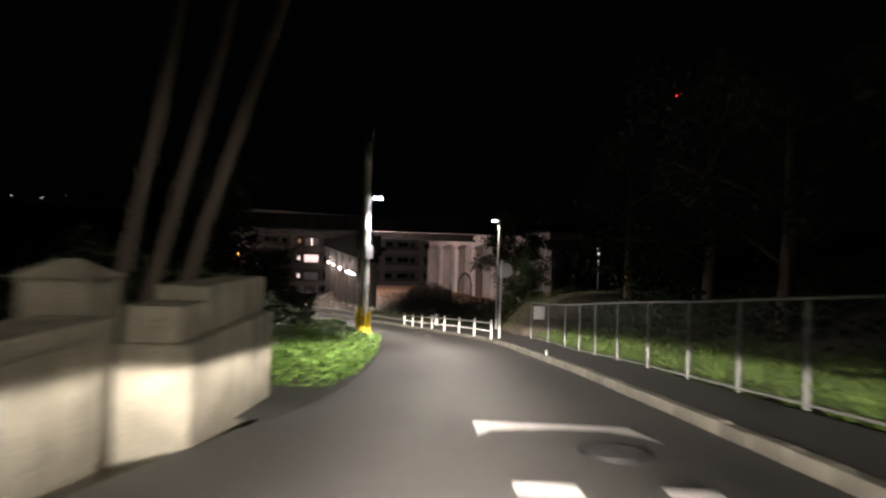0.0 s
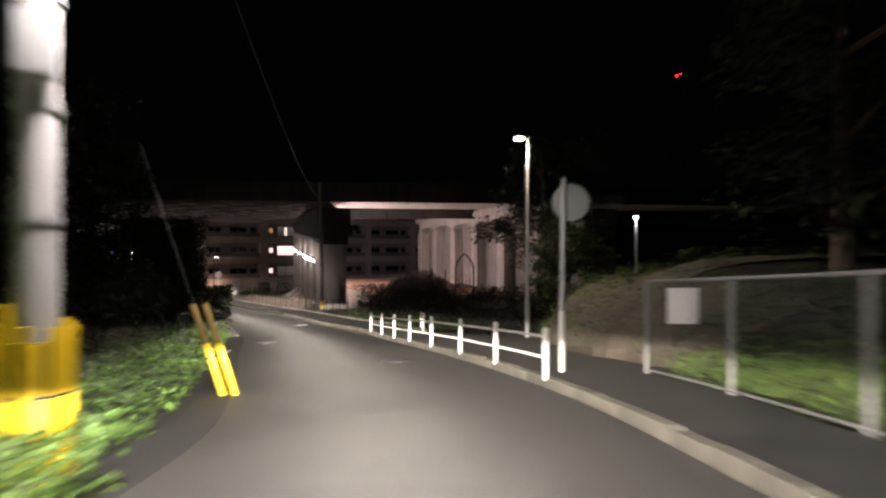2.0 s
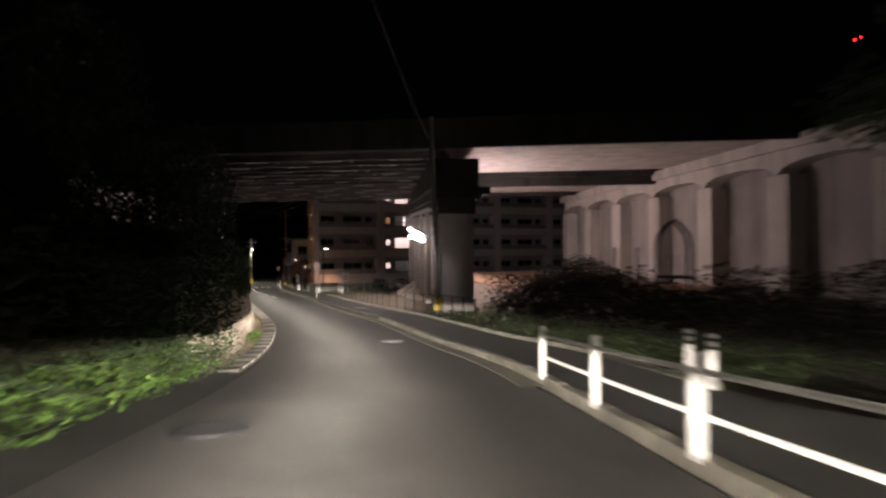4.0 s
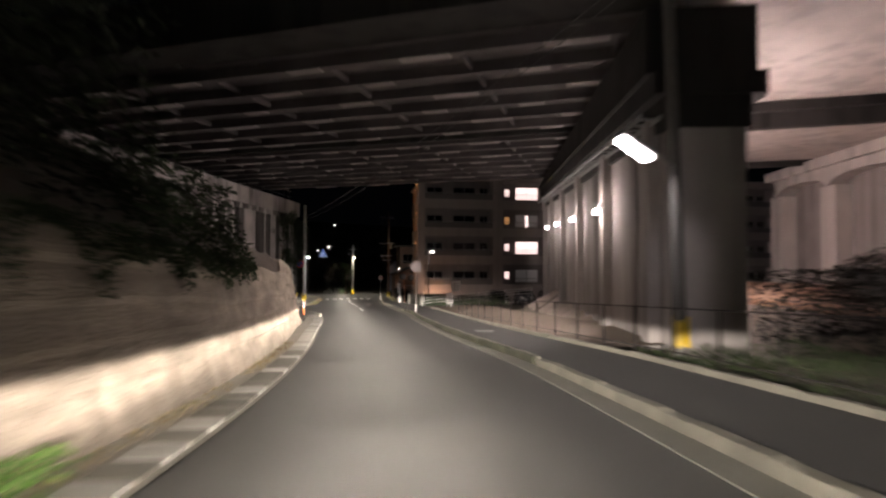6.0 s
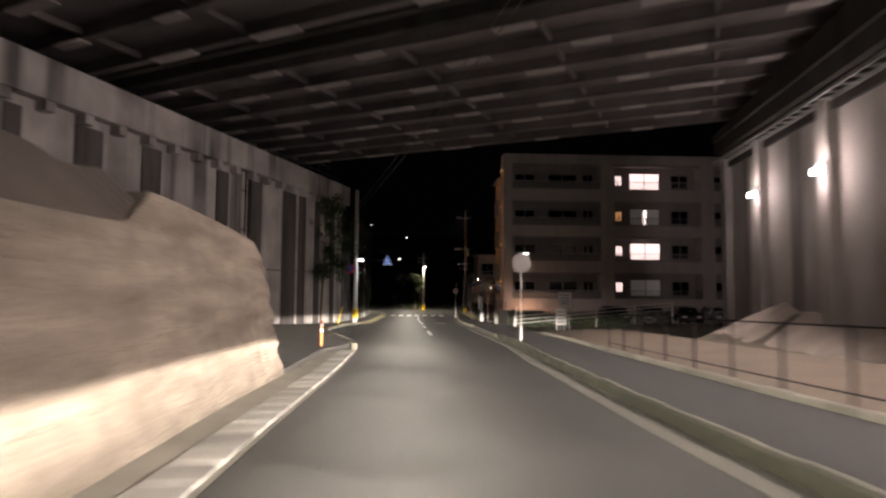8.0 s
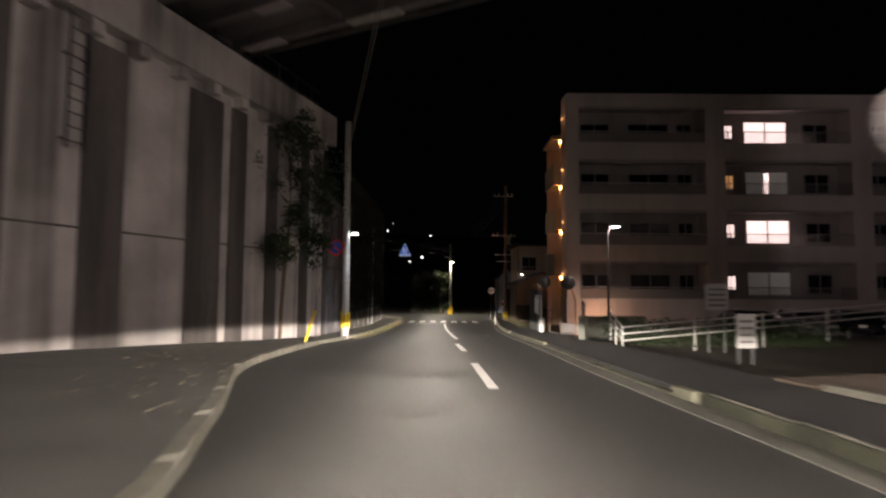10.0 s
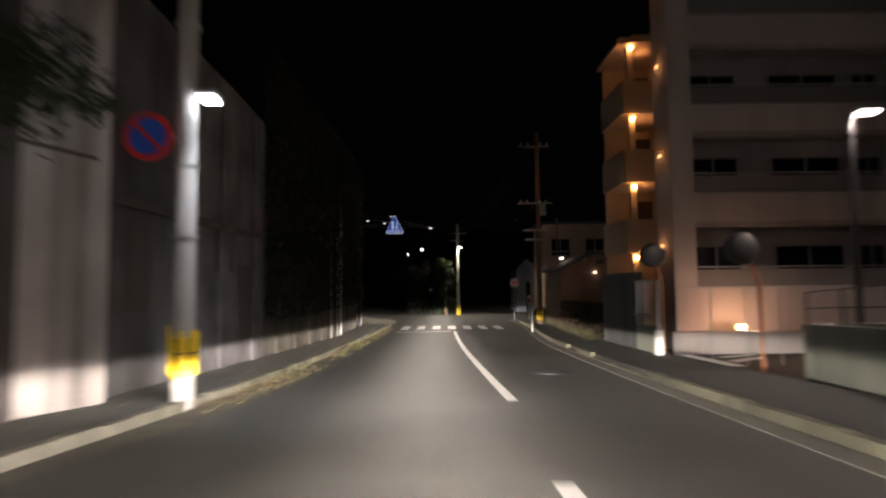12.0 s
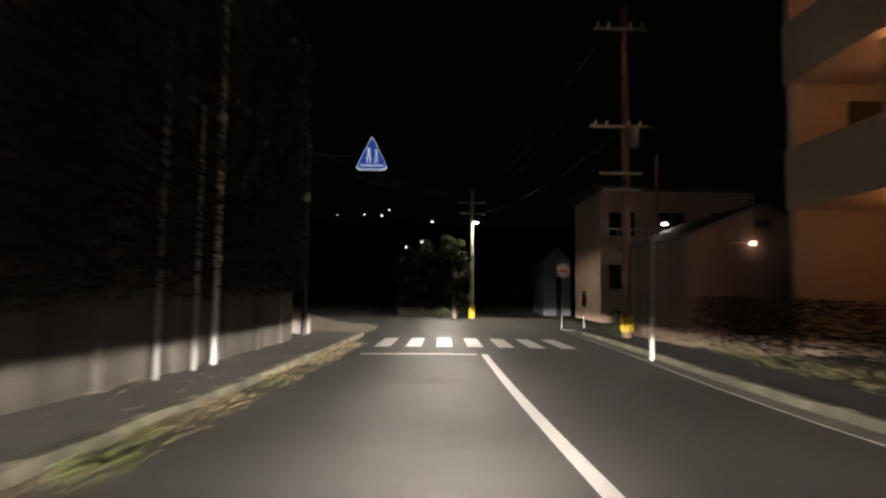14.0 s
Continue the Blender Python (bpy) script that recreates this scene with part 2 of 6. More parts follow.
def prism(bm, outline, lo, hi):
    """An upright prism over a plan outline; lo and hi: levels, or functions of x, y."""
    f = lambda v, x, y: v(x, y) if callable(v) else v
    a = [bm.verts.new((x, y, f(lo, x, y))) for x, y in outline]
    b = [bm.verts.new((x, y, f(hi, x, y))) for x, y in outline]
    n = len(outline)
    bm.faces.new(a[::-1])
    bm.faces.new(b)
    for i in range(n):
        bm.faces.new((a[i], a[(i + 1) % n], b[(i + 1) % n], b[i]))
    return bm


def ribbon(s0, s1, step, section):
    """A surface drawn along the road; section(s) gives offsets to the right of the centre, and heights."""
    bm = bmesh.new()
    rows = []
    n = max(2, int(round((s1 - s0) / step)) + 1)
    for s in np.linspace(s0, s1, n):
        rows.append([bm.verts.new(beside(s, u, dz)) for u, dz in section(s)])
    for a, b in zip(rows[:-1], rows[1:]):
        for k in range(len(a) - 1):
            bm.faces.new((a[k], a[k + 1], b[k + 1], b[k]))
    return bm


def leaves(rng, count, spot, size, droop=0.5, long=1.6):
    """Many small folded leaves; spot() gives a place and an outward way."""
    v, f = [], []
    for _ in range(count):
        p, out = spot()
        a = rng.uniform(0, 2 * math.pi)
        way = (Vector((math.cos(a), math.sin(a), rng.uniform(-droop, 0.5))) + out * 0.6).normalized()
        side = way.cross(Vector((rng.uniform(-.5, .5), rng.uniform(-.5, .5), 1))).normalized()
        up = side.cross(way)
        s = size * rng.uniform(0.6, 1.35)
        tip = p + way * s * long
        mid = p + way * s * long * 0.45
        i = len(v)
        v += [p, mid + side * s * 0.5 + up * s * 0.14, tip - Vector((0, 0, s * 0.2)), mid - side * s * 0.5 + up * s * 0.14]
        f += [(i, i + 1, i + 2), (i, i + 2, i + 3)]
    me = bpy.data.meshes.new("leaves")
    me.from_pydata([tuple(q) for q in v], [], f)
    return me


def mesh_part(name, me, material, parent=None, label=""):
    me.materials.append(material)
    ob = new(name, me)
    if parent:
        ob.parent = parent
    if label:
        ob["label"] = label
    return ob
# ---------------------------------------------------------------- ground and road
def smooth(a, b, x):
    u = min(1.0, max(0.0, (x - a) / (b - a)))
    return u * u * (3 - 2 * u)


def terrain(x, y):
    s, u = along(x, y)
    row, _ = line_at(s)
    z = row[2] - 0.16
    # hillside behind the mesh fence, where the path bends away to the playground
    if u > 0:
        d = u - row[4]
        hill = smooth(2.0, 16.0, d) * 5.0 * (1 - smooth(17.0, 27.0, s))
        z += hill
        # the playground lies higher than the road under the viaduct
        play = smooth(30.0, 44.0, s) * (1 - smooth(74.0, 80.0, s)) * smooth(5.5, 9.5, d)
        z = z * (1 - play) + play * max(z, -3.9)
        if d < 2.3:
            z -= 0.1
    else:
        d = -u - row[3]
        z -= smooth(6, 30, d) * 2.0 * (1 - smooth(36, 44, s)) + (0.05 if d < 1 else 0)
        z += smooth(1.6, 3.0, d) * 1.5 * smooth(38, 44, s) * (1 - smooth(60, 66, s))
        if s > 76:
            z += smooth(0.3, 4.0, d) * 0.25
    z += smooth(45, 160, abs(u)) * 6.0 * noise.noise(Vector((x * 0.012, y * 0.012, 0)))
    if y > 140:
        z = max(z, -8.2) + smooth(150, 320, y) * 26 + smooth(150, 420, y) * 8 * noise.noise(Vector((x * 0.01, y * 0.01, 3)))
    return z


xs = np.r_[-900, -500, -300, -180, -110, -70, -45, np.arange(-30, 60.1, 1.5), 75, 95, 130, 190, 300, 520, 900]
ys = np.r_[-600, -300, -160, -90, -55, np.arange(-33, 150.1, 1.5), 160, 175, 200, 240, 300, 380, 520, 900]
gv = [(float(x), float(y), terrain(x, y)) for y in ys for x in xs]
gf = [(j * len(xs) + i, j * len(xs) + i + 1, (j + 1) * len(xs) + i + 1, (j + 1) * len(xs) + i) for j in range(len(ys) - 1) for i in range(len(xs) - 1)]
gm = bpy.data.meshes.new("ground")
gm.from_pydata(gv, [], gf)
tagged(mesh_part("ground", gm, EARTH), "dark bare earth sloping down beside the lane", "ground", kind="structure")

road = part("road", ribbon(-13.5, 152, 0.75, lambda s: [(-line_at(s)[0][3], 0), (-line_at(s)[0][3] * .5, 0.015), (0, 0.03), (line_at(s)[0][4] * .5, 0.015), (line_at(s)[0][4], 0)]), ASPHALT)
tagged(road, "dark worn asphalt lane running downhill", "road", kind="structure")
cross = boxes((1.0, 131.5, -8.0, 46, 9.5, 0.47))
tagged(part("road_2", cross, ASPHALT), "dark asphalt side street at the junction", "road", kind="structure")

# painted marks: centre line, dashes, stop line, crossing
def mark(s0, s1, u0, u1, name, slant=0.0):
    offsets = [u0] + ([0.0] if u0 < 0 < u1 else []) + [u1]
    return part(name, ribbon(s0, s1, max(0.4, (s1 - s0) / 12), lambda s: [(u + slant * (s - s0), 0.036 - 0.03 * abs(u) / line_at(s)[0][4 if u > 0 else 3]) for u in offsets]), ROAD_PAINT, road)


def s_of_y(y):
    return float(DENSE_S[np.argmin(np.abs(DENSE[:, 1] - y))])


for y0, y1 in ((76.7, 80.4), (84.0, 87.8)):
    mark(s_of_y(y0), s_of_y(y1), 0.88, 1.04, "dash")
mark(s_of_y(91.8), s_of_y(113.6), 1.12, 1.28, "centre_line", -0.0065)
mark(s_of_y(113.2), s_of_y(113.62), -2.05, 0.86, "stop_line")
for k in range(7):
    u = -1.98 + 0.9 * k
    mark(s_of_y(115.4), s_of_y(119.0), u, u + 0.46, "crossing_stripe")

# bent arrow near the start
bm = bmesh.new()
a = [(3.81, 5.16), (5.19, 4.15), (4.89, 3.44), (4.91, 3.74), (4.75, 4.04), (4.36, 4.34), (3.94, 4.54), (3.64, 4.58), (3.37, 4.46)]
bm.faces.new([bm.verts.new((x, y, level(x, y) + 0.036)) for x, y in a])
bmesh.ops.triangulate(bm, faces=bm.faces)
part("painted_arrow", bm, ROAD_PAINT, road)
bm = bmesh.new()
for a in ([(2.67, 3.12), (3.05, 2.86), (2.96, 2.67), (2.58, 2.95)], [(3.55, 2.5), (3.87, 2.27), (3.78, 2.12), (3.46, 2.35)]):
    bm.faces.new([bm.verts.new((x, y, level(x, y) + 0.036)) for x, y in a])
part("painted_letters", bm, ROAD_PAINT, road)


# ---- right hand side: gutter, kerb, pavement
def kerb_line(name, side, s0, s1, u, height, label, width=0.17, lower=(), material=None):
    """A row of kerb stones; lower: stretches where it drops to a driveway."""
    holder = tagged(new(name), label, "kerb", kind="structure")
    length = 0.6
    stone = bmesh.new()
    box(stone, 0, 0, -0.14, width, length - 0.012, height + 0.14, bevel=0.018)
    me = bpy.data.meshes.new("kerb_stone")
    stone.to_mesh(me)
    stone.free()
    me.materials.append(material or KERB)
    s, k = s0, 0
    while s < s1:
        drop = any(a < s < b for a, b in lower)
        at = side(s, u + width / 2 + 0.006 * math.sin(k * 1.7), -height * 0.75 if drop else 0.008 * math.sin(k * 2.3))
        ahead = side(s + 0.3, u + width / 2) - side(s - 0.3, u + width / 2)
        ob = new("kerb_stone", me)
        ob.matrix_world = Matrix.Translation(at) @ ahead.to_track_quat("Y", "Z").to_matrix().to_4x4()
        ob.parent = holder
        s += length * 0.6 / max(ahead.length, 0.4)
        k += 1
    return holder


def right_strip(name, s0, s1, u0, u1, dz0, dz1, material, label, category):
    w = lambda s: line_at(s)[0][4]
    g = lambda v, s: v(s) if callable(v) else v
    ob = part(name, ribbon(s0, s1, 0.75, lambda s: [(w(s) + g(u0, s), dz0 - 0.12), (w(s) + g(u0, s), dz0), (w(s) + (g(u0, s) + g(u1, s)) / 2, (dz0 + dz1) / 2), (w(s) + g(u1, s), dz1), (w(s) + g(u1, s), dz1 - 0.3)]), material)
    return tagged(ob, label, category, kind="structure")


RIGHT_KERB_U = lambda s: 0.04 + 0.3 * smooth(34, 42, s) - 0.34 * smooth(52, 60, s) + 0.34 * smooth(70, 78, s)
right_strip("gutter_right", 37, 128, lambda s: RIGHT_KERB_U(s) - 0.37, lambda s: RIGHT_KERB_U(s), 0.016, 0.01, mat("gutter_concrete", (0.2, 0.195, 0.165), 0.9, 0.3, 1.2, 40, 0.3), "pale concrete gutter strip along the lane", "gutter")


def right_kerb(s, u, dz=0.0):
    return right_of(s, RIGHT_KERB_U(s) + u, dz)


kerb_line("kerb_right", right_kerb, -13, 54.0, 0.0, 0.14, "weathered concrete kerb stones along the footway")
# moss colour taken darker, so it also holds the shadow on the kerb face
kerb_line("kerb_mossy", right_kerb, 54.2, 79.5, 0.0, 0.15, "dark mossy kerb stones, face shade put into the colour, worn pale upper edge", width=0.1, material=mat("moss_and_shade", (0.06, 0.062, 0.04), 0.95, 0.5, 3.0, 40, 0.6, random_tint=0.3))
kerb_line("kerb_lip", lambda s, u, dz=0.0: right_kerb(s, u + 0.1, dz), 54.2, 79.5, 0.0, 0.155, "worn pale concrete edging along the footway", width=0.07)
kerb_line("kerb_entry", right_kerb, 80.0, 126, 0.0, 0.14, "worn mossy kerb stones past the car park entry", lower=((80, 91), (98, 103), (105, 107)), material=MOSSY_KERB)
pave_w = lambda s: RIGHT_KERB_U(s) + 0.17 + 1.35 + 0.3 * smooth(22, 34, s) + 3.2 * smooth(19, 26, s) * (1 - smooth(27, 36, s))
pavement = right_strip("pavement_right", -13, 80, lambda s: RIGHT_KERB_U(s) + 0.17, pave_w, 0.125, 0.15, OLD_ASPHALT, "dark asphalt footway beside the lane", "pavement")
right_strip("pavement_entry", 80, 128, lambda s: RIGHT_KERB_U(s) + 0.17, lambda s: 2.1 + 0.3, 0.1, 0.12, OLD_ASPHALT, "dark asphalt footway crossing the car park entry", "pavement")


def edge_right(s, u, dz=0.0):
    return right_of(s, pave_w(s) + u, dz)


tagged(right_strip("earth_strip", 55, 81, lambda s: pave_w(s) + 0.13, lambda s: pave_w(s) + 3.6, 0.16, 0.3, mat("dry_earth", (0.15, 0.115, 0.085), 0.95, 0.35, 0.8, 20, 0.5), "x", "x"), "dry brown earth between the footway and the pier", "ground", kind="structure")
kerb_line("kerb_outer", edge_right, 36, 79.5, 0.0, 0.24, "narrow concrete edging along the outer side of the footway", width=0.13)

# ---- left hand side
left_w = lambda s: line_at(s)[0][3]
tagged(part("gutter_left", ribbon(40, 74, 0.75, lambda s: [(-left_w(s) - 0.85, 0.06), (-left_w(s) - 0.45, 0.02), (-left_w(s), 0.012)]), CONCRETE), "grimy concrete drain channel at the foot of the wall", "gutter", kind="structure")
holder = tagged(new("drain_cover"), "row of pale concrete drain lids along the wall", "drain cover", kind="structure")
lid = bmesh.new()
box(lid, 0, 0, 0, 0.4, 0.48, 0.05, bevel=0.012)
LIDS = []
for name, colour in (("lid_concrete", (0.15, 0.142, 0.12)), ("pale_lid_concrete", (0.4, 0.385, 0.35))):
    lid_me = bpy.data.meshes.new("drain_lid")
    lid.to_mesh(lid_me)
    lid_me.materials.append(mat(name, colour, 0.9, 0.35, 1.6, 60, 0.35, random_tint=0.3))
    LIDS.append(lid_me)
lid.free()
for k in range(64):
    s = 40.5 + 0.52 * k
    pale = k % 2 == 1 if s < 50 else k % 4 == 1 or s > 57.0
    ob = new("drain_lid", LIDS[pale])
    ob.matrix_world = Matrix.Translation(left_of(s, 0.26, 0.01)) @ (beside(s + .3, 0) - beside(s - .3, 0)).to_track_quat("Y", "Z").to_matrix().to_4x4()
    ob.parent = holder
tagged(part("gutter_left_far", ribbon(91, 121, 0.75, lambda s: [(-left_w(s), 0.02), (-left_w(s) + 0.3, 0.016), (-left_w(s) + 0.62 * smooth(90.5, 95, s), 0.014)]), mat("grimy_gutter", (0.115, 0.105, 0.085), 0.92, 0.55, 2.5, 40, 0.6)), "grimy gutter strip with gravel and leaves along the kerb", "gutter", kind="structure")
kerb_line("kerb_left", left_of, 75, 97, 0.0, 0.15, "pale concrete kerb stones along the pavement")
kerb_line("kerb_left_far", left_of, 97.3, 124, 0.0, 0.15, "worn mossy kerb stones along the leaf-strewn pavement", material=MOSSY_KERB)
pave_in = lambda s: 0.17 + 0.72 * (1 - smooth(72, 75.5, s))
tagged(part("pavement_left", ribbon(66.5, 124, 0.75, lambda s: [(-left_w(s) - 9.0, 0.42), (-left_w(s) - 4.0, 0.3), (-left_w(s) - 1.9, 0.16), (-left_w(s) - pave_in(s), 0.14), (-left_w(s) - pave_in(s), 0.0)]), PAVE_ASPHALT), "dark asphalt pavement with fallen leaves", "pavement", kind="structure")
tagged(part("verge_left", ribbon(6, 42, 0.75, lambda s: [(-left_w(s) - 3.5, 0.1), (-left_w(s) - 1.0, 0.04), (-left_w(s) + 0.1, 0.006)]), OLD_ASPHALT), "dark broken asphalt verge with rotting leaves", "verge", kind="structure")

# ---------------------------------------------------------------- left retaining wall, battered
def wall_foot(s):
    return left_of(s, 0.75 + 0.1 * smooth(60, 66, s))


bm = bmesh.new()
rows = []
RW = np.linspace(41.5, 67.8, 176)


def wall_top(s):
    return float(np.interp(s, (41, 48, 54, 60, 62.9, 63.6, 66.5, 67.5, 67.8), (-2.3, -2.5, -2.85, -3.05, -3.08, -2.7, -2.82, -2.9, -3.1)))


for s in RW:
    f = wall_foot(s)
    (_, _, _, _, _), (tx, ty) = line_at(s)
    h = wall_top(s) - f.z + 0.04 * math.sin(s * 0.9)
    lean = 0.2 * h
    out = Vector((-ty, tx, 0))
    prof = [(0, -0.3), (0, 0.05)] + [(lean * q * 0.98 + 0.035 * noise.noise(Vector((s * 1.3, q * 9, 1))) + (0.05 if k % 5 == 4 else 0.012 * (k % 5)) + (0.03 if (s - 41.5) % 3.6 < 0.16 else 0.0), 0.05 + h * q * 0.98) for k, q in enumerate(np.linspace(0.06, 1, 24))] + [(lean + 0.05, h + 0.05), (lean + 0.45, h + 0.05), (lean + 0.45, -0.3)]
    rows.append([bm.verts.new(f + out * a + Vector((0, 0, b))) for a, b in prof])
for r0, r1 in zip(rows[:-1], rows[1:]):
    for k in range(len(r0) - 1):
        bm.faces.new((r0[k], r0[k + 1], r1[k + 1], r1[k]))
bm.faces.new(rows[0])
bm.faces.new(rows[-1])
tagged(part("wall_west", bm, WALL_CONCRETE), "leaning concrete retaining wall, mossy near its foot", "retaining wall", kind="structure")

# ---------------------------------------------------------------- viaduct
AX = Vector((0.887, -0.462, 0)).normalized()
NO = Vector((0.462, 0.887, 0)).normalized()
SOFFIT_Z = 2.7
P1_MID = (27.5, 61.5)
# near-black concrete: the darkness of the deck's unlit faces is in its colour
UNLIT_CONCRETE = mat("unlit_concrete", (0.034, 0.031, 0.029), 0.92, 0.35, 0.7, 30, 0.4, streak=0.9)


def deck_point(a, n, z):
    """a metres along the viaduct, n across it."""
    p = AX * a + NO * n
    return Vector((p.x, p.y, z))


def deck_a(x, y):
    return x * AX.x + y * AX.y


def slab(bm, a0, a1, n0, n1, z0, z1):
    c = [deck_point(a, n, z) for z in (z0, z1) for a, n in ((a0, n0), (a1, n0), (a1, n1), (a0, n1))]
    v = [bm.verts.new(q) for q in c]
    for f in ((0, 3, 2, 1), (4, 5, 6, 7), (0, 1, 5, 4), (1, 2, 6, 5), (2, 3, 7, 6), (3, 0, 4, 7)):
        bm.faces.new([v[i] for i in f])
    return bm


A0, A1 = -75.0, 95.0
LIGHT_STREAK = mat("splice_plate", (0.34, 0.305, 0.3), 0.85, 0.4, 1.5, 25, 0.2)
for n0, n1, first, tag in ((55.4, 67.6, 2.5, "near"), (68.6, 81.5, 0.7, "far")):
    v = thing("viaduct_deck", "wide concrete road viaduct deck with ribbed underside", "viaduct", group="viaduct decks")
    AM = deck_a(*P1_MID) + (1.5 if tag == "near" else 0.5)
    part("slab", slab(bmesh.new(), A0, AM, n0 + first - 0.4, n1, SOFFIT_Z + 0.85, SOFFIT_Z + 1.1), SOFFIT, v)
    part("overhang", slab(bmesh.new(), A0, AM, n0, n0 + first - 0.4, SOFFIT_Z + 0.85, SOFFIT_Z + 1.1), UNLIT_CONCRETE, v, "overhanging edge of the deck, darkened as if unlit")
    part("parapet", slab(bmesh.new(), A0, A1, n0 - 0.25, n0, SOFFIT_Z + 0.5, SOFFIT_Z + 1.9), UNLIT_CONCRETE, v, "concrete parapet, darkened as if unlit")
    part("parapet", slab(bmesh.new(), A0, A1, n1, n1 + 0.25, SOFFIT_Z + 0.6, SOFFIT_Z + 1.9), UNLIT_CONCRETE, v, "concrete parapet, darkened as if unlit")
    # smooth hollow slab with sloping flanks past the pier
    box_girder = bmesh.new()
    lo = [(n0 + 0.02, SOFFIT_Z + 0.52), (n0 + 1.5, SOFFIT_Z + 0.75), (n1 - 1.3, SOFFIT_Z + 0.8), (n1 - 0.1, SOFFIT_Z + 0.95), (n1 - 0.1, SOFFIT_Z + 1.3), (n0 + 0.02, SOFFIT_Z + 1.3)]
    ends = [[box_girder.verts.new(deck_point(a, n, z)) for n, z in lo] for a in (AM + 0.02, A1)]
    for k in range(6):
        box_girder.faces.new((ends[0][k], ends[0][(k + 1) % 6], ends[1][(k + 1) % 6], ends[1][k]))
    box_girder.faces.new(ends[0])
    box_girder.faces.new(ends[1])
    part("hollow_slab", box_girder, PALE_CONCRETE, v, "smooth pale concrete soffit")
    if tag == "far":
        part("edge_beam", slab(bmesh.new(), AM, A1, n0 - 0.65, n0 - 0.3, SOFFIT_Z, SOFFIT_Z + 0.8), UNLIT_CONCRETE, v, "dark beam between the two decks")
    count = 6 if tag == "near" else 8
    for k in range(count):
        n = n0 + first + (n1 - n0 - first - 0.6) * k / (count - 1)
        g = bmesh.new()
        slab(g, A0, AM, n - 0.05, n + 0.05, SOFFIT_Z + 0.5, SOFFIT_Z + 0.85)
        slab(g, A0, AM, n - 0.14, n + 0.14, SOFFIT_Z + 0.46, SOFFIT_Z + 0.5)
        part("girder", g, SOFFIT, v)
        # pale strips painted as lamp light under the flange, at every other cross beam
        for i in range(6):
            a = AM - 1.3 - 4.3 * i - (2.15 if k % 2 else 0.0) - 0.4 * math.sin(5 * k + 3 * i)
            part("splice_plate", slab(bmesh.new(), a - 1.3 - 0.4 * math.cos(3 * k + i), a, n - 0.2, n + 0.2, SOFFIT_Z + 0.42, SOFFIT_Z + 0.46), LIGHT_STREAK, v)
    for k in range(14):
        a = AM - 1.2 - 4.3 * k
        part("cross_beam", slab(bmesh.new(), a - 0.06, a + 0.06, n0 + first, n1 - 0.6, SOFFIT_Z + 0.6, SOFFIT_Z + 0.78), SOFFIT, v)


def run(x0, y0, slope):
    """A wall's line: the point at y, and its way."""
    way = Vector((slope, 1, 0)).normalized()
    return (lambda y: Vector((x0 + slope * (y - y0), y, 0))), way


def wall_slab(bm, line, way, y0, y1, off0, off1, z0, z1):
    """A block along a wall line; off: to the right of the line."""
    right = Vector((way.y, -way.x, 0))
    c = []
    for zz in (z0, z1):
        for y, o in ((y0, off0), (y1, off0), (y1, off1), (y0, off1)):
            p = line(y) + right * o
            c.append(bm.verts.new((p.x, p.y, zz(p.x, p.y) if callable(zz) else zz)))
    for f in ((0, 3, 2, 1), (4, 5, 6, 7), (0, 1, 5, 4), (1, 2, 6, 5), (2, 3, 7, 6), (3, 0, 4, 7)):
        bm.faces.new([c[i] for i in f])
    return bm


# left abutment, with cornice and corbels
AB, AB_WAY = run(12.1, 91.0, 0.27)
ab = thing("abutment", "tall grey concrete abutment wall with dark water stains", "abutment")
part("wall", wall_slab(bmesh.new(), AB, AB_WAY, 63, 91.2, -1.2, 0.0, -7.5, 2.05), STAINED, ab)
part("cornice", wall_slab(bmesh.new(), AB, AB_WAY, 63, 91.4, -1.25, 0.45, 1.5, 2.68), STAINED, ab)
y = 63.2
while y < 91:
    part("corbel", wall_slab(bmesh.new(), AB, AB_WAY, y, y + 0.32, 0.0, 0.38, 1.2, 1.5), STAINED, ab)
    y += 1.3
STAIN_AND_SHADE = mat("stain_and_shade", (0.085, 0.075, 0.07), 0.92, 0.6, 1.6, 30, 0.4, tint=(0.2, 0.18, 0.17), stretch=(1, 1, 0.12))
for y, w in ((64.5, 0.5), (66.4, 0.9), (68.8, 0.5), (71.0, 1.0), (73.7, 0.9), (77.9, 0.8), (80.3, 1.1), (83.5, 1.35), (85.25, 0.75), (87.2, 0.6), (89.4, 0.55)):
    part("pilaster", wall_slab(bmesh.new(), AB, AB_WAY, y, y + w, 0.0, 0.06, -7.0, 1.2), STAIN_AND_SHADE, ab, "soot-blackened shallow pilaster")
part("formwork_joint", wall_slab(bmesh.new(), AB, AB_WAY, 63.2, 91.0, 0.0, 0.02, -3.03, -2.98), STAIN_AND_SHADE, ab, "thin horizontal formwork joint")
bm = bmesh.new()
for k in range(8):
    wall_slab(bm, AB, AB_WAY, 82.3 + 1.15 * k, 82.35 + 1.15 * k, -0.2, -0.15, 2.68, 3.7)
wall_slab(bm, AB, AB_WAY, 82.3, 91, -0.2, -0.16, 3.66, 3.72)
wall_slab(bm, AB, AB_WAY, 82.3, 91, -0.2, -0.16, 3.15, 3.19)
part("railing", bm, DARK_STEEL, ab, "thin dark steel railing")

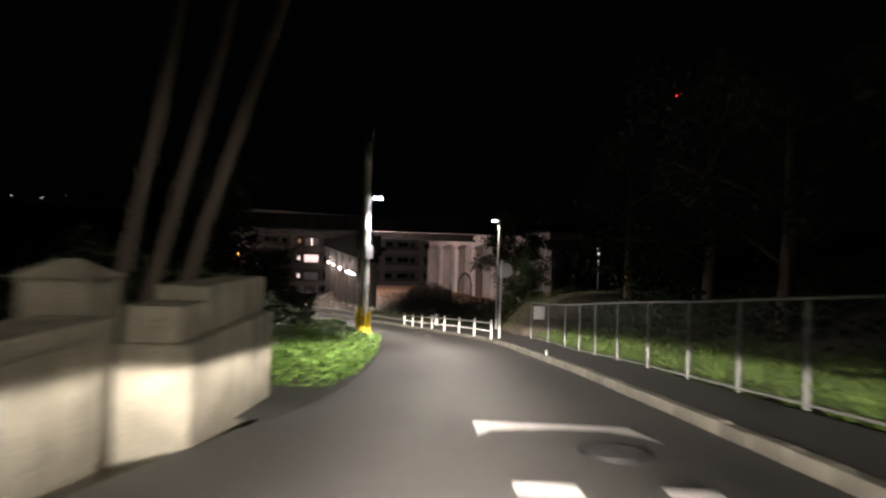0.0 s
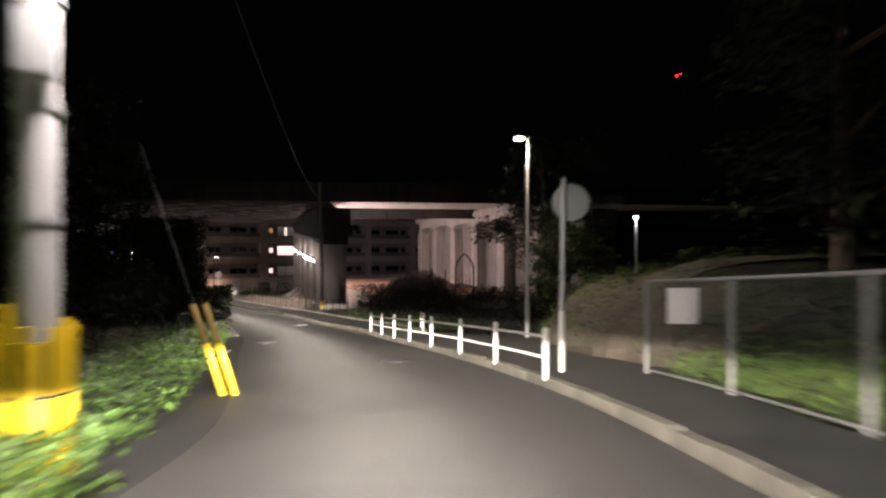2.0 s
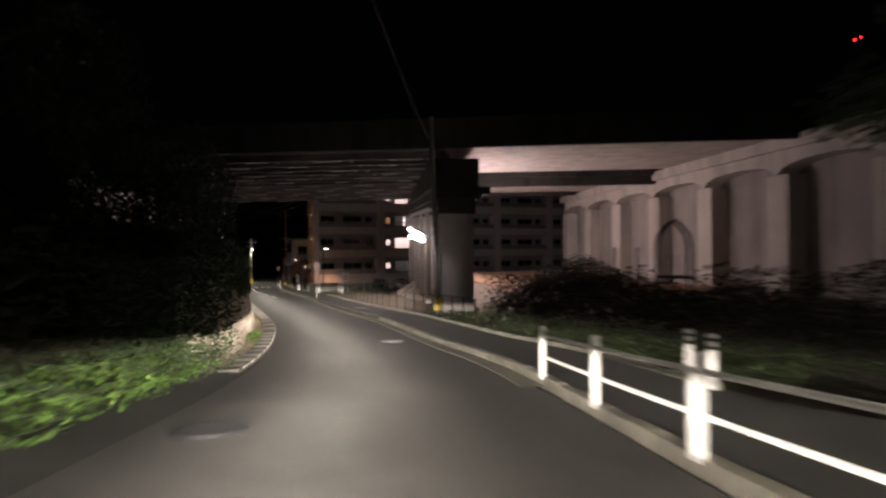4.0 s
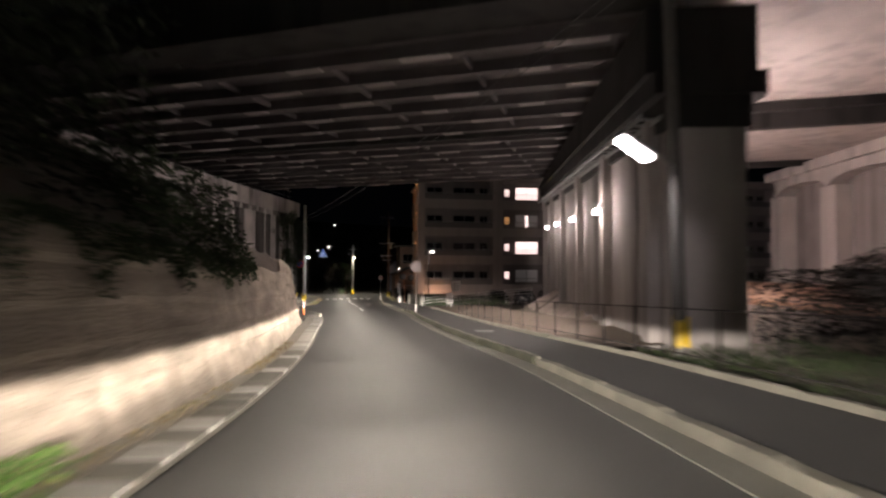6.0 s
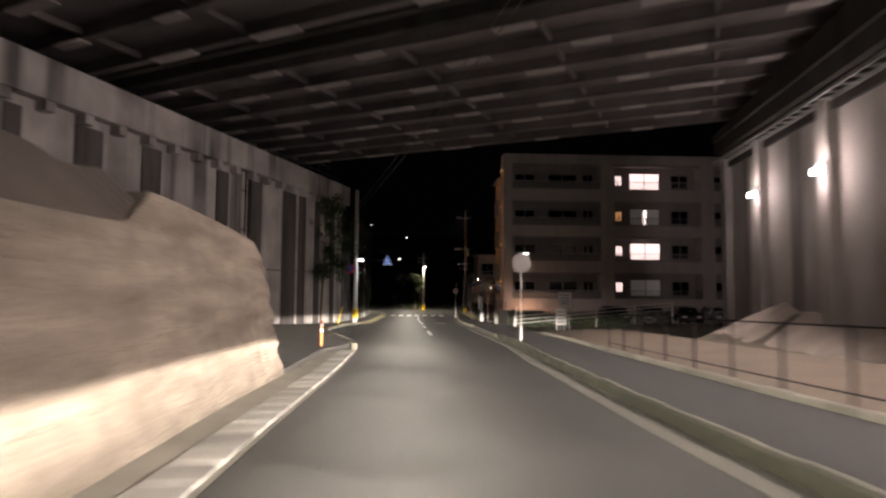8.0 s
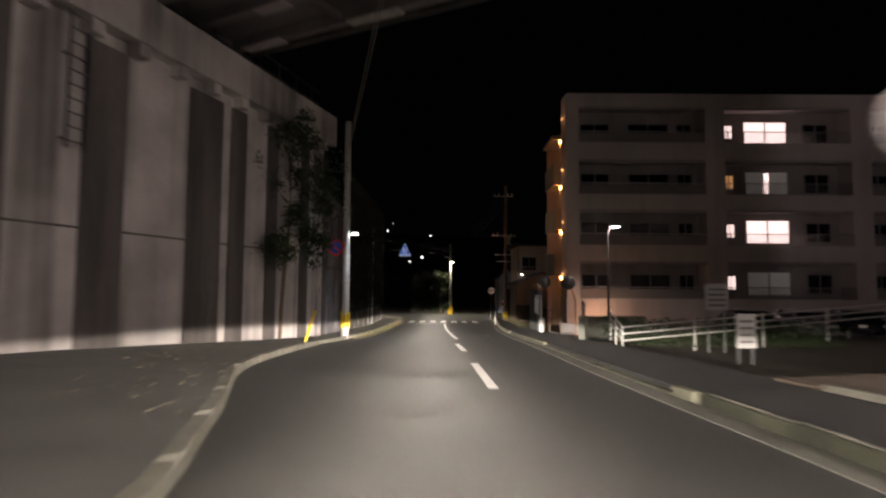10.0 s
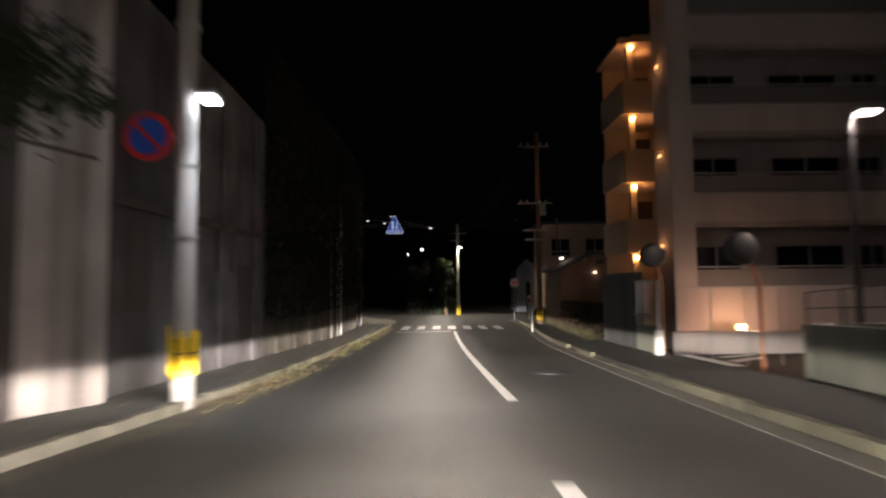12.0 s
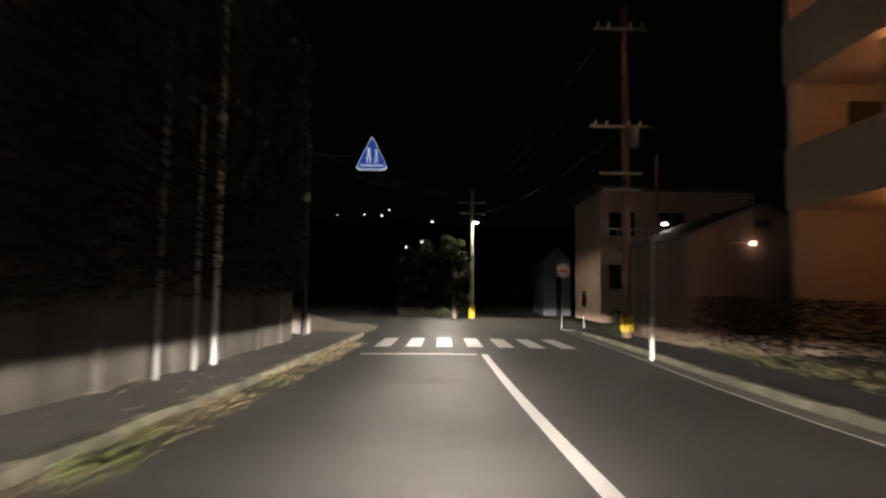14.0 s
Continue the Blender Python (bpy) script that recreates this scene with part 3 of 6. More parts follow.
# lower wall that carries on along the pavement
LW, LW_WAY = run(11.8, 98.0, -0.005)
lw = tagged(new("wall_west_lower"), "dark stained concrete wall with upright ribs, overgrown", "retaining wall", kind="structure")
part("wall_face", wall_slab(bmesh.new(), LW, LW_WAY, 91.3, 98.8, -0.6, 0.03, -8.0, lambda x, y: level(x, y) + 6.5), mat("grey_concrete", (0.16, 0.152, 0.16), 0.92, 0.75, 1.0, 30, 0.4, streak=0.8, streak_scale=(0.8, 0.8, 0.05)), lw, "grey stained concrete")
part("wall_face", wall_slab(bmesh.new(), LW, LW_WAY, 98.8, 116.0, -0.6, 0.0, -8.0, lambda x, y: level(x, y) + 6.5), mat("blackened_concrete", (0.085, 0.078, 0.066), 0.92, 0.5, 0.9, 30, 0.4, streak=0.9), lw, "blackened concrete")
y = 91.6
while y < 116:
    part("rib", wall_slab(bmesh.new(), LW, LW_WAY, y, y + 0.35, 0.0, 0.1, -8.0, lambda x, y: level(x, y) + 6.4), MATS["grey_concrete"] if y < 98 else MATS["blackened_concrete"], lw)
    y += 2.1
# the ledge is coloured dark to draw its thin shadow line
part("ledge", wall_slab(bmesh.new(), LW, LW_WAY, 91.3, 98.4, 0.0, 0.14, -3.5, -3.36), STAIN_AND_SHADE, lw, "narrow ledge, its shadow line put into the dark colour")
for y, w, z0, z1 in ((91.9, 1.5, -5.1, -3.5), (95.4, 1.2, -4.4, -3.5), (97.0, 1.1, -6.0, -4.2)):
    part("stain", wall_slab(bmesh.new(), LW, LW_WAY, y, y + w, 0.03, 0.045, z0, z1), STAIN_AND_SHADE, lw, "dark rough stained patch")

# pier walls
P1, P1_WAY = run(23.45, 50.5, 0.262)
PIER_CONCRETE = mat("pier_concrete", (0.42, 0.385, 0.37), 0.9, 0.3, 0.5, 30, 0.35, streak=0.45, streak_scale=(0.7, 0.7, 0.04))
RISE = lambda z: (lambda x, y: z + 0.045 * (y - 54.0))
pier = thing("pier_wall", "grey concrete viaduct pier wall with upright ribs and lamps", "pier")
part("wall", wall_slab(bmesh.new(), P1, P1_WAY, 50.5, 76.8, 0.0, 1.55, -6.5, RISE(0.3)), PIER_CONCRETE, pier)
bm = bmesh.new()
wall_slab(bm, P1, P1_WAY, 50.45, 77.2, -0.12, 1.65, RISE(0.3), RISE(1.0))
wall_slab(bm, P1, P1_WAY, 50.35, 77.3, -0.35, 1.95, RISE(1.0), RISE(1.5))
wall_slab(bm, P1, P1_WAY, 50.6, 77.0, -0.5, 1.85, RISE(1.5), SOFFIT_Z + 0.1)
wall_slab(bm, P1, P1_WAY, 52.0, 52.9, 1.85, 2.7, RISE(1.35), RISE(1.75))
# same near-black concrete, so the crosshead's shade is in the colour too
part("crosshead", bm, mat("unlit_concrete", (0.17, 0.155, 0.135)), pier, "concrete crosshead under the deck, darkened as if unlit")
LAMP_Y = (56.6, 62.0, 67.3, 72.3)
for y in (51.6,) + LAMP_Y + (76.4,):
    part("pilaster", wall_slab(bmesh.new(), P1, P1_WAY, y - 0.3, y + 0.3, -0.28, 0.0, -6.3, RISE(0.62)), PIER_CONCRETE, pier)
# dark strips between the lamps: shade of the recesses put into the colour
for y, w in ((53.2, 0.7), (58.3, 0.8), (63.6, 0.7), (69.3, 0.8), (74.0, 0.6)):
    part("panel", wall_slab(bmesh.new(), P1, P1_WAY, y, y + w, -0.03, 0.0, -6.0, RISE(0.3)), mat("recess_shade", (0.2, 0.18, 0.175), 0.92, 0.5, 1.2, 30, 0.4, tint=(0.36, 0.33, 0.31), stretch=(1, 1, 0.15)), pier, "dark strip painted as the shaded recess between lamps")
tray = thing("cable_tray", "galvanised steel cable ladder along the pier wall", "cable tray")
bm = bmesh.new()
wall_slab(bm, P1, P1_WAY, 50.6, 76.7, -0.62, -0.58, RISE(0.5), RISE(0.6))
wall_slab(bm, P1, P1_WAY, 50.6, 76.7, -0.2, -0.16, RISE(0.5), RISE(0.6))
part("side_rail", bm, GALVANISED, tray)
y = 50.8
while y < 76.6:
    part("rung", wall_slab(bmesh.new(), P1, P1_WAY, y, y + 0.05, -0.6, -0.18, RISE(0.52), RISE(0.56)), GALVANISED, tray)
    y += 0.62

P2, P2_WAY = run(42.1, 61.4, 0.24)
pier2 = thing("pier_arcade", "pale concrete viaduct pier with arched bays, brightly lit", "pier")
# bay wall darker than the columns: the shade of the recess is painted in
part("wall", wall_slab(bmesh.new(), P2, P2_WAY, 38.2, 73.4, 0.95, 2.8, -5.5, 2.6), mat("shaded_bay_concrete", (0.31, 0.28, 0.265), 0.9, 0.3, 0.5, 30, 0.25, streak=0.4), pier2)
ys2 = [38.7 + 5.72 * k for k in range(6)] + [72.8]
for y in ys2:
    part("column", wall_slab(bmesh.new(), P2, P2_WAY, y - 0.68, y + 0.68, 0.0, 1.0, -5.5, 1.8), PALE_CONCRETE, pier2)
right = Vector((P2_WAY.y, -P2_WAY.x, 0))
for y0, y1 in zip(ys2[:-1], ys2[1:]):
    beam = bmesh.new()
    # a beam with an arched underside between two columns
    pts = []
    for q in np.linspace(0, 1, 13):
        e = abs(2 * q - 1)
        pts.append((y0 + (y1 - y0) * q, 1.75 + 0.62 * math.sqrt(max(0, 1 - e ** 2.2))))
    lo = [beam.verts.new(P2(y) + right * (-0.05) + Vector((0, 0, z))) for y, z in pts]
    hi = [beam.verts.new(P2(y) + right * (-0.05) + Vector((0, 0, 2.95))) for y, z in pts]
    lob = [beam.verts.new(P2(y) + right * 1.0 + Vector((0, 0, z))) for y, z in pts]
    for k in range(12):
        beam.faces.new((lo[k], lo[k + 1], hi[k + 1], hi[k]))
        beam.faces.new((lo[k], lob[k], lob[k + 1], lo[k + 1]))
    part("arched_beam", beam, PALE_CONCRETE, pier2)
part("crosshead", wall_slab(bmesh.new(), P2, P2_WAY, 37.9, 73.6, -0.3, 3.2, 2.9, SOFFIT_Z + 0.78), PALE_CONCRETE, pier2)

# playground floor
bm = bmesh.new()
prism(bm, [(28.5, 50), (37.5, 41), (46.5, 75), (32, 76)], -4.4, -3.82)
tagged(part("playground_floor", bm, SAND), "reddish bare earth of the playground", "ground", kind="structure")

# ---------------------------------------------------------------- apartment block
BX, BY, BZ = 24.8, 103.5, -6.9
flat = thing("apartment_block", "four-storey rendered apartment block with recessed balconies", "building", (BX, BY, 0))
ROOF = 8.03
BAYS = 6
BAYW, PILLAR = 8.0, 1.22
LEN = 0.8 + BAYS * (BAYW + PILLAR)
# front render at two thirds: the shade of the recesses is in the colour
BACK = mat("shaded_render", (0.33, 0.3, 0.29), 0.85, 0.12, 0.5, 40, 0.12, streak=0.2)
part("wall", boxes((LEN / 2 + 1.65, 7.8, BZ - 0.6, LEN - 3.3, 9.6, ROOF - BZ + 0.3)), RENDER_WALL, flat)
part("recess_wall", boxes((LEN / 2 + 0.4, 2.2, BZ - 0.6, LEN - 0.9, 1.6, ROOF - BZ + 0.3)), BACK, flat, "recessed wall behind the balconies, shade put into its colour")
for k in range(BAYS + 1):
    x = 0.4 if k == 0 else 0.8 + k * (BAYW + PILLAR) - PILLAR / 2
    w = 0.8 if k == 0 else PILLAR
    part("pillar", boxes((x, 0.75, BZ - 0.6, w, 1.5, ROOF - BZ + 0.6)), RENDER_WALL, flat)
part("roof_band", boxes((LEN / 2, 0.76, 7.2, LEN - 0.02, 1.5, ROOF - 7.2 + 0.02)), RENDER_WALL, flat)
ROW_TOP = (7.2, 3.83, 0.64, -2.6)
ROW_LOW = (4.92, 1.62, -1.58, -4.92)
PANEL = mat("balcony_panel", (0.2, 0.19, 0.19), 0.6, 0.15, 1.0, 40, 0.1)
for j in range(4):
    top, lo = ROW_TOP[j], ROW_LOW[j]
    below = ROW_TOP[j + 1] if j < 3 else BZ - 0.5
    part("floor_band", boxes((LEN / 2, 0.72, below, LEN - 0.04, 1.4, lo - below)), RENDER_WALL, flat)
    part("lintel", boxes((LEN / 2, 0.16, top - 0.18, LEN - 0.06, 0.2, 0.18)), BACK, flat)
    for k in range(BAYS):
        xm = 0.8 + k * (BAYW + PILLAR) + BAYW / 2
        if k == 1:
            bars = bmesh.new()
            for q in range(40):
                box(bars, xm - BAYW / 2 + 0.1 + 0.2 * q, 0.1, lo, 0.03, 0.03, 0.7)
            box(bars, xm, 0.1, lo + 0.7, BAYW, 0.06, 0.05)
            part("balustrade", bars, FRAME_METAL, flat, "open metal balcony railing")
        else:
            part("balustrade", boxes((xm, 0.08, lo, BAYW - 0.02, 0.06, 0.62), ), PANEL, flat, "grey panelled balcony front")
            part("handrail", boxes((xm, 0.08, lo + 0.68, BAYW - 0.02, 0.07, 0.05)), GALVANISED, flat, "pale metal handrail")
        if (j, k) in ((0, 0), (1, 0), (2, 0), (2, 2), (1, 3), (3, 2)):
            part("air_conditioner", boxes((xm + 3.0, 1.0, lo, 0.75, 0.3, 0.6), bevel=0.03), FRAME_METAL, flat, "dusty outdoor unit on the balcony")
LIT = glow("lit_curtain", (1.0, 0.74, 0.7), 1.3)
DIM = glow("dim_curtain", (0.9, 0.8, 0.75), 0.025)
AMBER = glow("amber_pane", (1.0, 0.45, 0.16), 0.35)


def window(x, z, w, h, lit):
    wn = new("window")
    wn.parent = flat
    wn.location = (x, 1.38, z)
    fr = bmesh.new()
    for dx in (-w / 2, 0, w / 2):
        box(fr, dx, -0.02, 0, 0.06, 0.08, h)
    for dz in (0, h - 0.06):
        box(fr, 0, -0.02, dz, w + 0.06, 0.076, 0.06)
    part("frame", fr, FRAME_METAL, wn)
    part("pane", boxes((0, 0.0, 0.03, w - 0.02, 0.02, h - 0.06)), lit or DARK_GLASS, wn, "window lit from inside" if lit is LIT else "")


for k in range(BAYS):
    x0 = 0.8 + k * (BAYW + PILLAR)
    for j in range(4):
        top, lo = ROW_TOP[j], ROW_LOW[j]
        if k == 1:
            window(x0 + 0.85, lo + 0.55, 0.6, 0.95, AMBER if j == 1 else LIT)
            window(x0 + 3.3, lo + 0.2, 2.8, 1.55, LIT if j in (0, 2) else DIM)
            if j == 1:
                window(x0 + 3.3, lo + 0.2, 0.36, 1.5, LIT)
            window(x0 + 6.6, lo + 0.3, 1.6, 1.3, None)
        else:
            window(x0 + 1.35, lo + 0.35, 1.85, 1.2, None)
            window(x0 + 4.85, lo + 0.35, 2.6, 1.2, None)
            window(x0 + 7.2, lo + 0.4, 0.95, 1.15, None)

# stair tower behind the gable, lit orange
STAIR_WALL = mat("stair_render", (0.5, 0.4, 0.31), 0.85, 0.12, 0.6, 40, 0.15)
TX, TY = 25.56, 110.8
tower = thing("stair_tower", "open stairway tower with landings lit by orange lamps", "stairway", (TX, TY, 0))
part("back_wall", boxes((1.25, 3.4, BZ - 0.3, 2.5, 0.25, 14.6)), STAIR_WALL, tower)
part("column", boxes((0.45, 0.35, BZ - 0.3, 0.3, 0.3, 14.6)), STAIR_WALL, tower)
part("door_wall", boxes((2.75, 1.9, BZ - 0.3, 0.6, 2.6, 14.6)), STAIR_WALL, tower)
ORANGE = glow("orange_lamp", (1.0, 0.45, 0.12), 30)
for j, z in enumerate((-3.34, 0.08, 3.45)):
    part("parapet", boxes((0.84, -0.06, z, 1.8, 0.16, 1.62), (-0.06, 1.7, z, 0.16, 3.4, 1.62)), STAIR_WALL, tower)
    part("landing", boxes((1.1, 1.7, z, 2.2, 3.3, 0.2)), STAIR_WALL, tower)
    part("door", boxes((1.98, 3.24, z + 0.2, 0.9, 0.08, 2.75), bevel=0.01), mat("door_paint", (0.06, 0.05, 0.05), 0.5, 0.2, 3, 30, 0.1), tower, "dark steel door on the landing")
part("tower_roof", boxes((1.1, 1.6, 6.9, 2.8, 3.9, 0.25)), STAIR_WALL, tower)
part("roof_room", boxes((1.7, 2.2, 7.15, 1.6, 2.2, 0.8)), STAIR_WALL, tower)
for j, z in enumerate((-3.55, -0.12, 3.25, 6.8)):
    lt = thing("stair_lamp", "round orange lamp under the stair landing", "lamp", (TX + 0.45, TY + 0.1, z), group="stair lamps")
    bm = bmesh.new()
    bmesh.ops.create_uvsphere(bm, u_segments=12, v_segments=8, radius=0.11)
    part("shade", bm, ORANGE, lt, smooth=True)
    part("base", boxes((0, 0.12, -0.06, 0.2, 0.08, 0.14), bevel=0.02), WHITE_PAINT, lt)
    lamp("stair_light", "POINT", (TX + 0.4, TY - 0.25, z - 0.1), 5, (1.0, 0.4, 0.14), 0.09)
    lamp("stair_light", "POINT", (TX + 1.2, TY + 0.9, z - 0.15), 11, (1.0, 0.4, 0.14), 0.12)
for z in (-3.4, -0.1, 3.25, 6.6):
    lt = thing("wall_lamp", "small orange lamp on the gable wall", "lamp", (24.72, 104.2, z), group="gable lamps")
    part("shade", boxes((-0.05, 0, -0.05, 0.09, 0.08, 0.08), bevel=0.02), glow("gable_lamp", (1.0, 0.45, 0.14), 3), lt)
    lamp("gable_light", "POINT", (24.5, 104.4, z), 3, (1.0, 0.4, 0.14), 0.08)
tagged(part("wall_garden", boxes((27.2, 101.9, level(26, 102) - 0.3, 6.4, 0.22, 0.85), bevel=0.02), RENDER_WALL), "low pinkish rendered garden wall before the block", "wall", kind="structure")
lt = thing("garden_lamp", "low orange garden lamp at the foot of the block", "lamp", (26.6, 102.6, level(26, 102) + 0.55))
part("shade", boxes((0, 0, 0, 0.26, 0.16, 0.16), bevel=0.03), ORANGE, lt)
part("stem", boxes((0, 0, -0.6, 0.06, 0.06, 0.6)), DARK_STEEL, lt)
lamp("garden_light", "POINT", (26.6, 102.2, level(26, 102) + 0.7), 75, (1.0, 0.55, 0.36), 0.1)
# ---------------------------------------------------------------- street lamps and poles
def lamp_head(parent, x, y, z, colour, strength, yaw=0, w=0.32, d=0.22):
    hd = bmesh.new()
    box(hd, 0, 0, 0, w, d, 0.09, bevel=0.03, m=pose(x, y, z, 0, 0, yaw))
    head = part("lamp_head", hd, GALVANISED, parent)
    ln = bmesh.new()
    box(ln, 0, 0, -0.05, w * 0.8, d * 0.8, 0.05, bevel=0.015, m=pose(x, y, z, 0, 0, yaw))
    part("lens", ln, glow("lens_%d_%d" % (int(colour[2] * 100), int(strength)), colour, strength), head, "glowing lens")


def pole(name, label, x, y, z, h, r0, r1, material, lean=(0, 0)):
    p = thing(name, label, "pole", (x, y, z))
    part("shaft", rod(bmesh.new(), (0, 0, -0.3), (lean[0], lean[1], h), r0, r1, seg=16), material, p, smooth=False)
    return p


def striped_guard(parent, r, h, z0=0.25):
    g = part("guard", rod(bmesh.new(), (0, 0, z0 + 0.05), (0, 0, z0 + h * 0.8), r * 0.97, seg=20), mat("guard_backing", (0.2, 0.14, 0.01), 0.6, 0.2, 5, 40, 0.1), parent, "dark yellow backing of the pole guard")
    rng = random.Random(int(h * 100))
    for k in range(13):
        a = 2 * math.pi * k / 13
        slat = bmesh.new()
        box(slat, 0, 0, z0 - rng.uniform(0, 0.12) * h, r * 0.3, r * 0.16, h * rng.uniform(0.9, 1.14), bevel=r * 0.05, m=pose(math.cos(a) * r * 1.06, math.sin(a) * r * 1.06, 0, rng.uniform(-1.5, 1.5), rng.uniform(-1.5, 1.5), math.degrees(a) + 90))
        part("slat", slat, YELLOW, g, "upright yellow plastic slat")
    part("band", rod(bmesh.new(), (0, 0, z0 + h * 0.45), (0, 0, z0 + h * 0.45 + 0.02), r * 1.16, seg=20), DARK_STEEL, g)


# utility pole with a bluish white lamp, at the left verge
z = level(7.95, 16.3)
p = pole("utility_pole", "concrete utility pole with yellow guard and bright white lamp", 7.8, 16.55, z, 6.6, 0.15, 0.12, POLE_CONCRETE)
striped_guard(p, 0.2, 1.1, 0.2)
for dz in (1.9, 2.7, 3.5, 4.0):
    part("strap", rod(bmesh.new(), (0, 0, dz), (0, 0, dz + 0.06), 0.155, seg=16), GALVANISED, p)
part("meter_box", boxes((0.0, -0.2, 2.9, 0.26, 0.16, 0.42), bevel=0.02), GALVANISED, p)
part("meter_box", boxes((-0.05, -0.19, 3.8, 0.2, 0.14, 0.3), bevel=0.02), GALVANISED, p)
part("arm", rods(((0.1, 0, 4.75), (0.3, -0.2, 4.85), 0.025)), GALVANISED, p)
lamp_head(p, 0.3, -0.2, 4.85, (0.86, 0.86, 1.0), 60, yaw=-35, w=0.3, d=0.22)
street_light((8.5, 15.95, 2.62), 1050, (1.0, 0.89, 0.86), 0.12, 165)

# unseen lamp column behind the start, added to light the gate tops
p = thing("street_lamp", "unseen lamp column behind the start, added to light the gate", "street lamp", (1.2, -8.2, 0.75))
part("column", rod(bmesh.new(), (0, 0, -0.4), (0, 0, 4.9), 0.07, 0.045, seg=14), GALVANISED, p)
part("arm", rods(((0, 0, 4.85), (-0.5, 0.5, 5.0), 0.025)), GALVANISED, p)
lamp_head(p, -0.5, 0.5, 4.98, (1.0, 0.9, 0.78), 30, yaw=45)
beam = lamp("street_light", "SPOT", look(Vector((0.7, -7.7, 5.62)), Vector((0.0, 6.5, 0.0))), 3000, (1.0, 0.87, 0.72), 0.1)
beam.data.spot_size, beam.data.spot_blend = radians(36), 0.7

# lamp column by the playground path
z = level(19.1, 24.1)
p = thing("street_lamp", "slim dark steel lamp column with a warm lamp", "street lamp", (19.36, 24.28, z))
part("column", rod(rod(bmesh.new(), (0, 0, -0.2), (0, 0, 1.2), 0.075, seg=14), (0, 0, 1.2), (0, 0, 6.05), 0.055, 0.04, seg=14), GALVANISED, p)
part("arm", rods(((0, 0, 6.0), (-0.3, 0.0, 6.05), 0.025)), GALVANISED, p)
lamp_head(p, -0.32, 0, 6.0, (1.0, 0.88, 0.7), 45)
street_light((18.82, 24.2, z + 5.9), 600, (1.0, 0.86, 0.66))

# pole at the pier with its fluorescent lamp
z = level(22.2, 48.9)
p = pole("utility_pole", "grey utility pole in front of the viaduct pier", 22.68, 49.0, z, 9.0, 0.13, 0.1, mat("dark_pole", (0.13, 0.125, 0.12), 0.85, 0.2, 1.2, 40, 0.2), lean=(-0.25, 0))
striped_guard(p, 0.135, 0.5, 0.4)
part("arm", rods(((0, 0, 3.6), (-1.1, -0.55, 4.0), 0.025)), GALVANISED, p)
fl = bmesh.new()
box(fl, 0, 0, 0.02, 0.8, 0.24, 0.1, bevel=0.03, m=pose(-1.22, -0.6, 3.84, 0, 24, 15))
head = part("lamp_head", fl, GALVANISED, p)
fl = bmesh.new()
box(fl, 0, 0, -0.06, 0.74, 0.2, 0.09, bevel=0.03, m=pose(-1.22, -0.6, 3.84, 0, 24, 15))
part("lens", fl, glow("fluorescent", (1.0, 0.9, 0.92), 30), head, "glowing fluorescent tube cover")
street_light((21.56, 48.4, z + 3.76), 150, (1.0, 0.88, 0.88), 0.15)

# wall lamps on the pier
for y in LAMP_Y:
    q = P1(y) + Vector((-0.36, 0, -1.0 + 0.038 * (y - 56.6)))
    wl = thing("wall_lamp", "white tube lamp fixed to the pier wall", "wall lamp", q, rz=-15, group="pier wall lamps")
    part("bracket", boxes((0.0, 0, -0.12, 0.1, 0.3, 0.3), bevel=0.02), GALVANISED, wl)
    part("lens", boxes((-0.1, 0, -0.14, 0.14, 0.42, 0.16), bevel=0.04), glow("pier_lamp", (1.0, 0.88, 0.85), 28), wl, "glowing tube")
    lamp("pier_light", "POINT", q + Vector((-0.42, 0, 0.0)), 85, (1.0, 0.84, 0.78), 0.12)
    beam = lamp("pier_light", "SPOT", look(q + Vector((-0.45, 0, -0.05)), q + Vector((-5.0, 0.9, -3.5))), 900, (1.0, 0.84, 0.78), 0.15)
    beam.data.spot_size, beam.data.spot_blend = radians(126), 0.5
# lamps on the playground side
right1 = Vector((P1_WAY.y, -P1_WAY.x, 0))
for y in (57.5, 66.5):
    q = P1(y) + right1 * 1.6 + Vector((0, 0, -0.6))
    wl = thing("flood_lamp", "white flood lamp on the playground side of the pier", "wall lamp", q, group="playground lamps")
    part("housing", boxes((0.05, 0, -0.12, 0.14, 0.4, 0.26), bevel=0.02), GALVANISED, wl)
    part("lens", boxes((0.15, 0, -0.1, 0.06, 0.34, 0.2), bevel=0.01), glow("flood", (1.0, 0.82, 0.78), 20), wl)
    lamp("flood_light", "POINT", q + Vector((0.5, 0, 0)), 1500, (1.0, 0.8, 0.78), 0.15)

# pole with the no-parking disc
z = level(12.9, 91.2) + 0.15
p = pole("utility_pole", "concrete utility pole with lamp and yellow guard on the pavement", 13.1, 91.4, z, 8.8, 0.16, 0.12, POLE_CONCRETE)
striped_guard(p, 0.165, 0.6, 0.35)
part("arm", rods(((0, 0, 4.1), (0.3, -0.1, 4.2), 0.02)), GALVANISED, p)
lamp_head(p, 0.35, -0.1, 4.15, (0.9, 0.95, 1.0), 40)
beam = lamp("street_light", "SPOT", look(Vector((13.75, 90.95, z + 4.08)), Vector((15.2, 93.6, z))), 270, (0.92, 0.94, 1.0), 0.1)
beam.data.spot_size, beam.data.spot_blend = radians(118), 0.7
for dz in (2.2, 3.2, 5.2, 6.4):
    part("strap", rod(bmesh.new(), (0, 0, dz), (0, 0, dz + 0.05), 0.165, seg=16), GALVANISED, p)


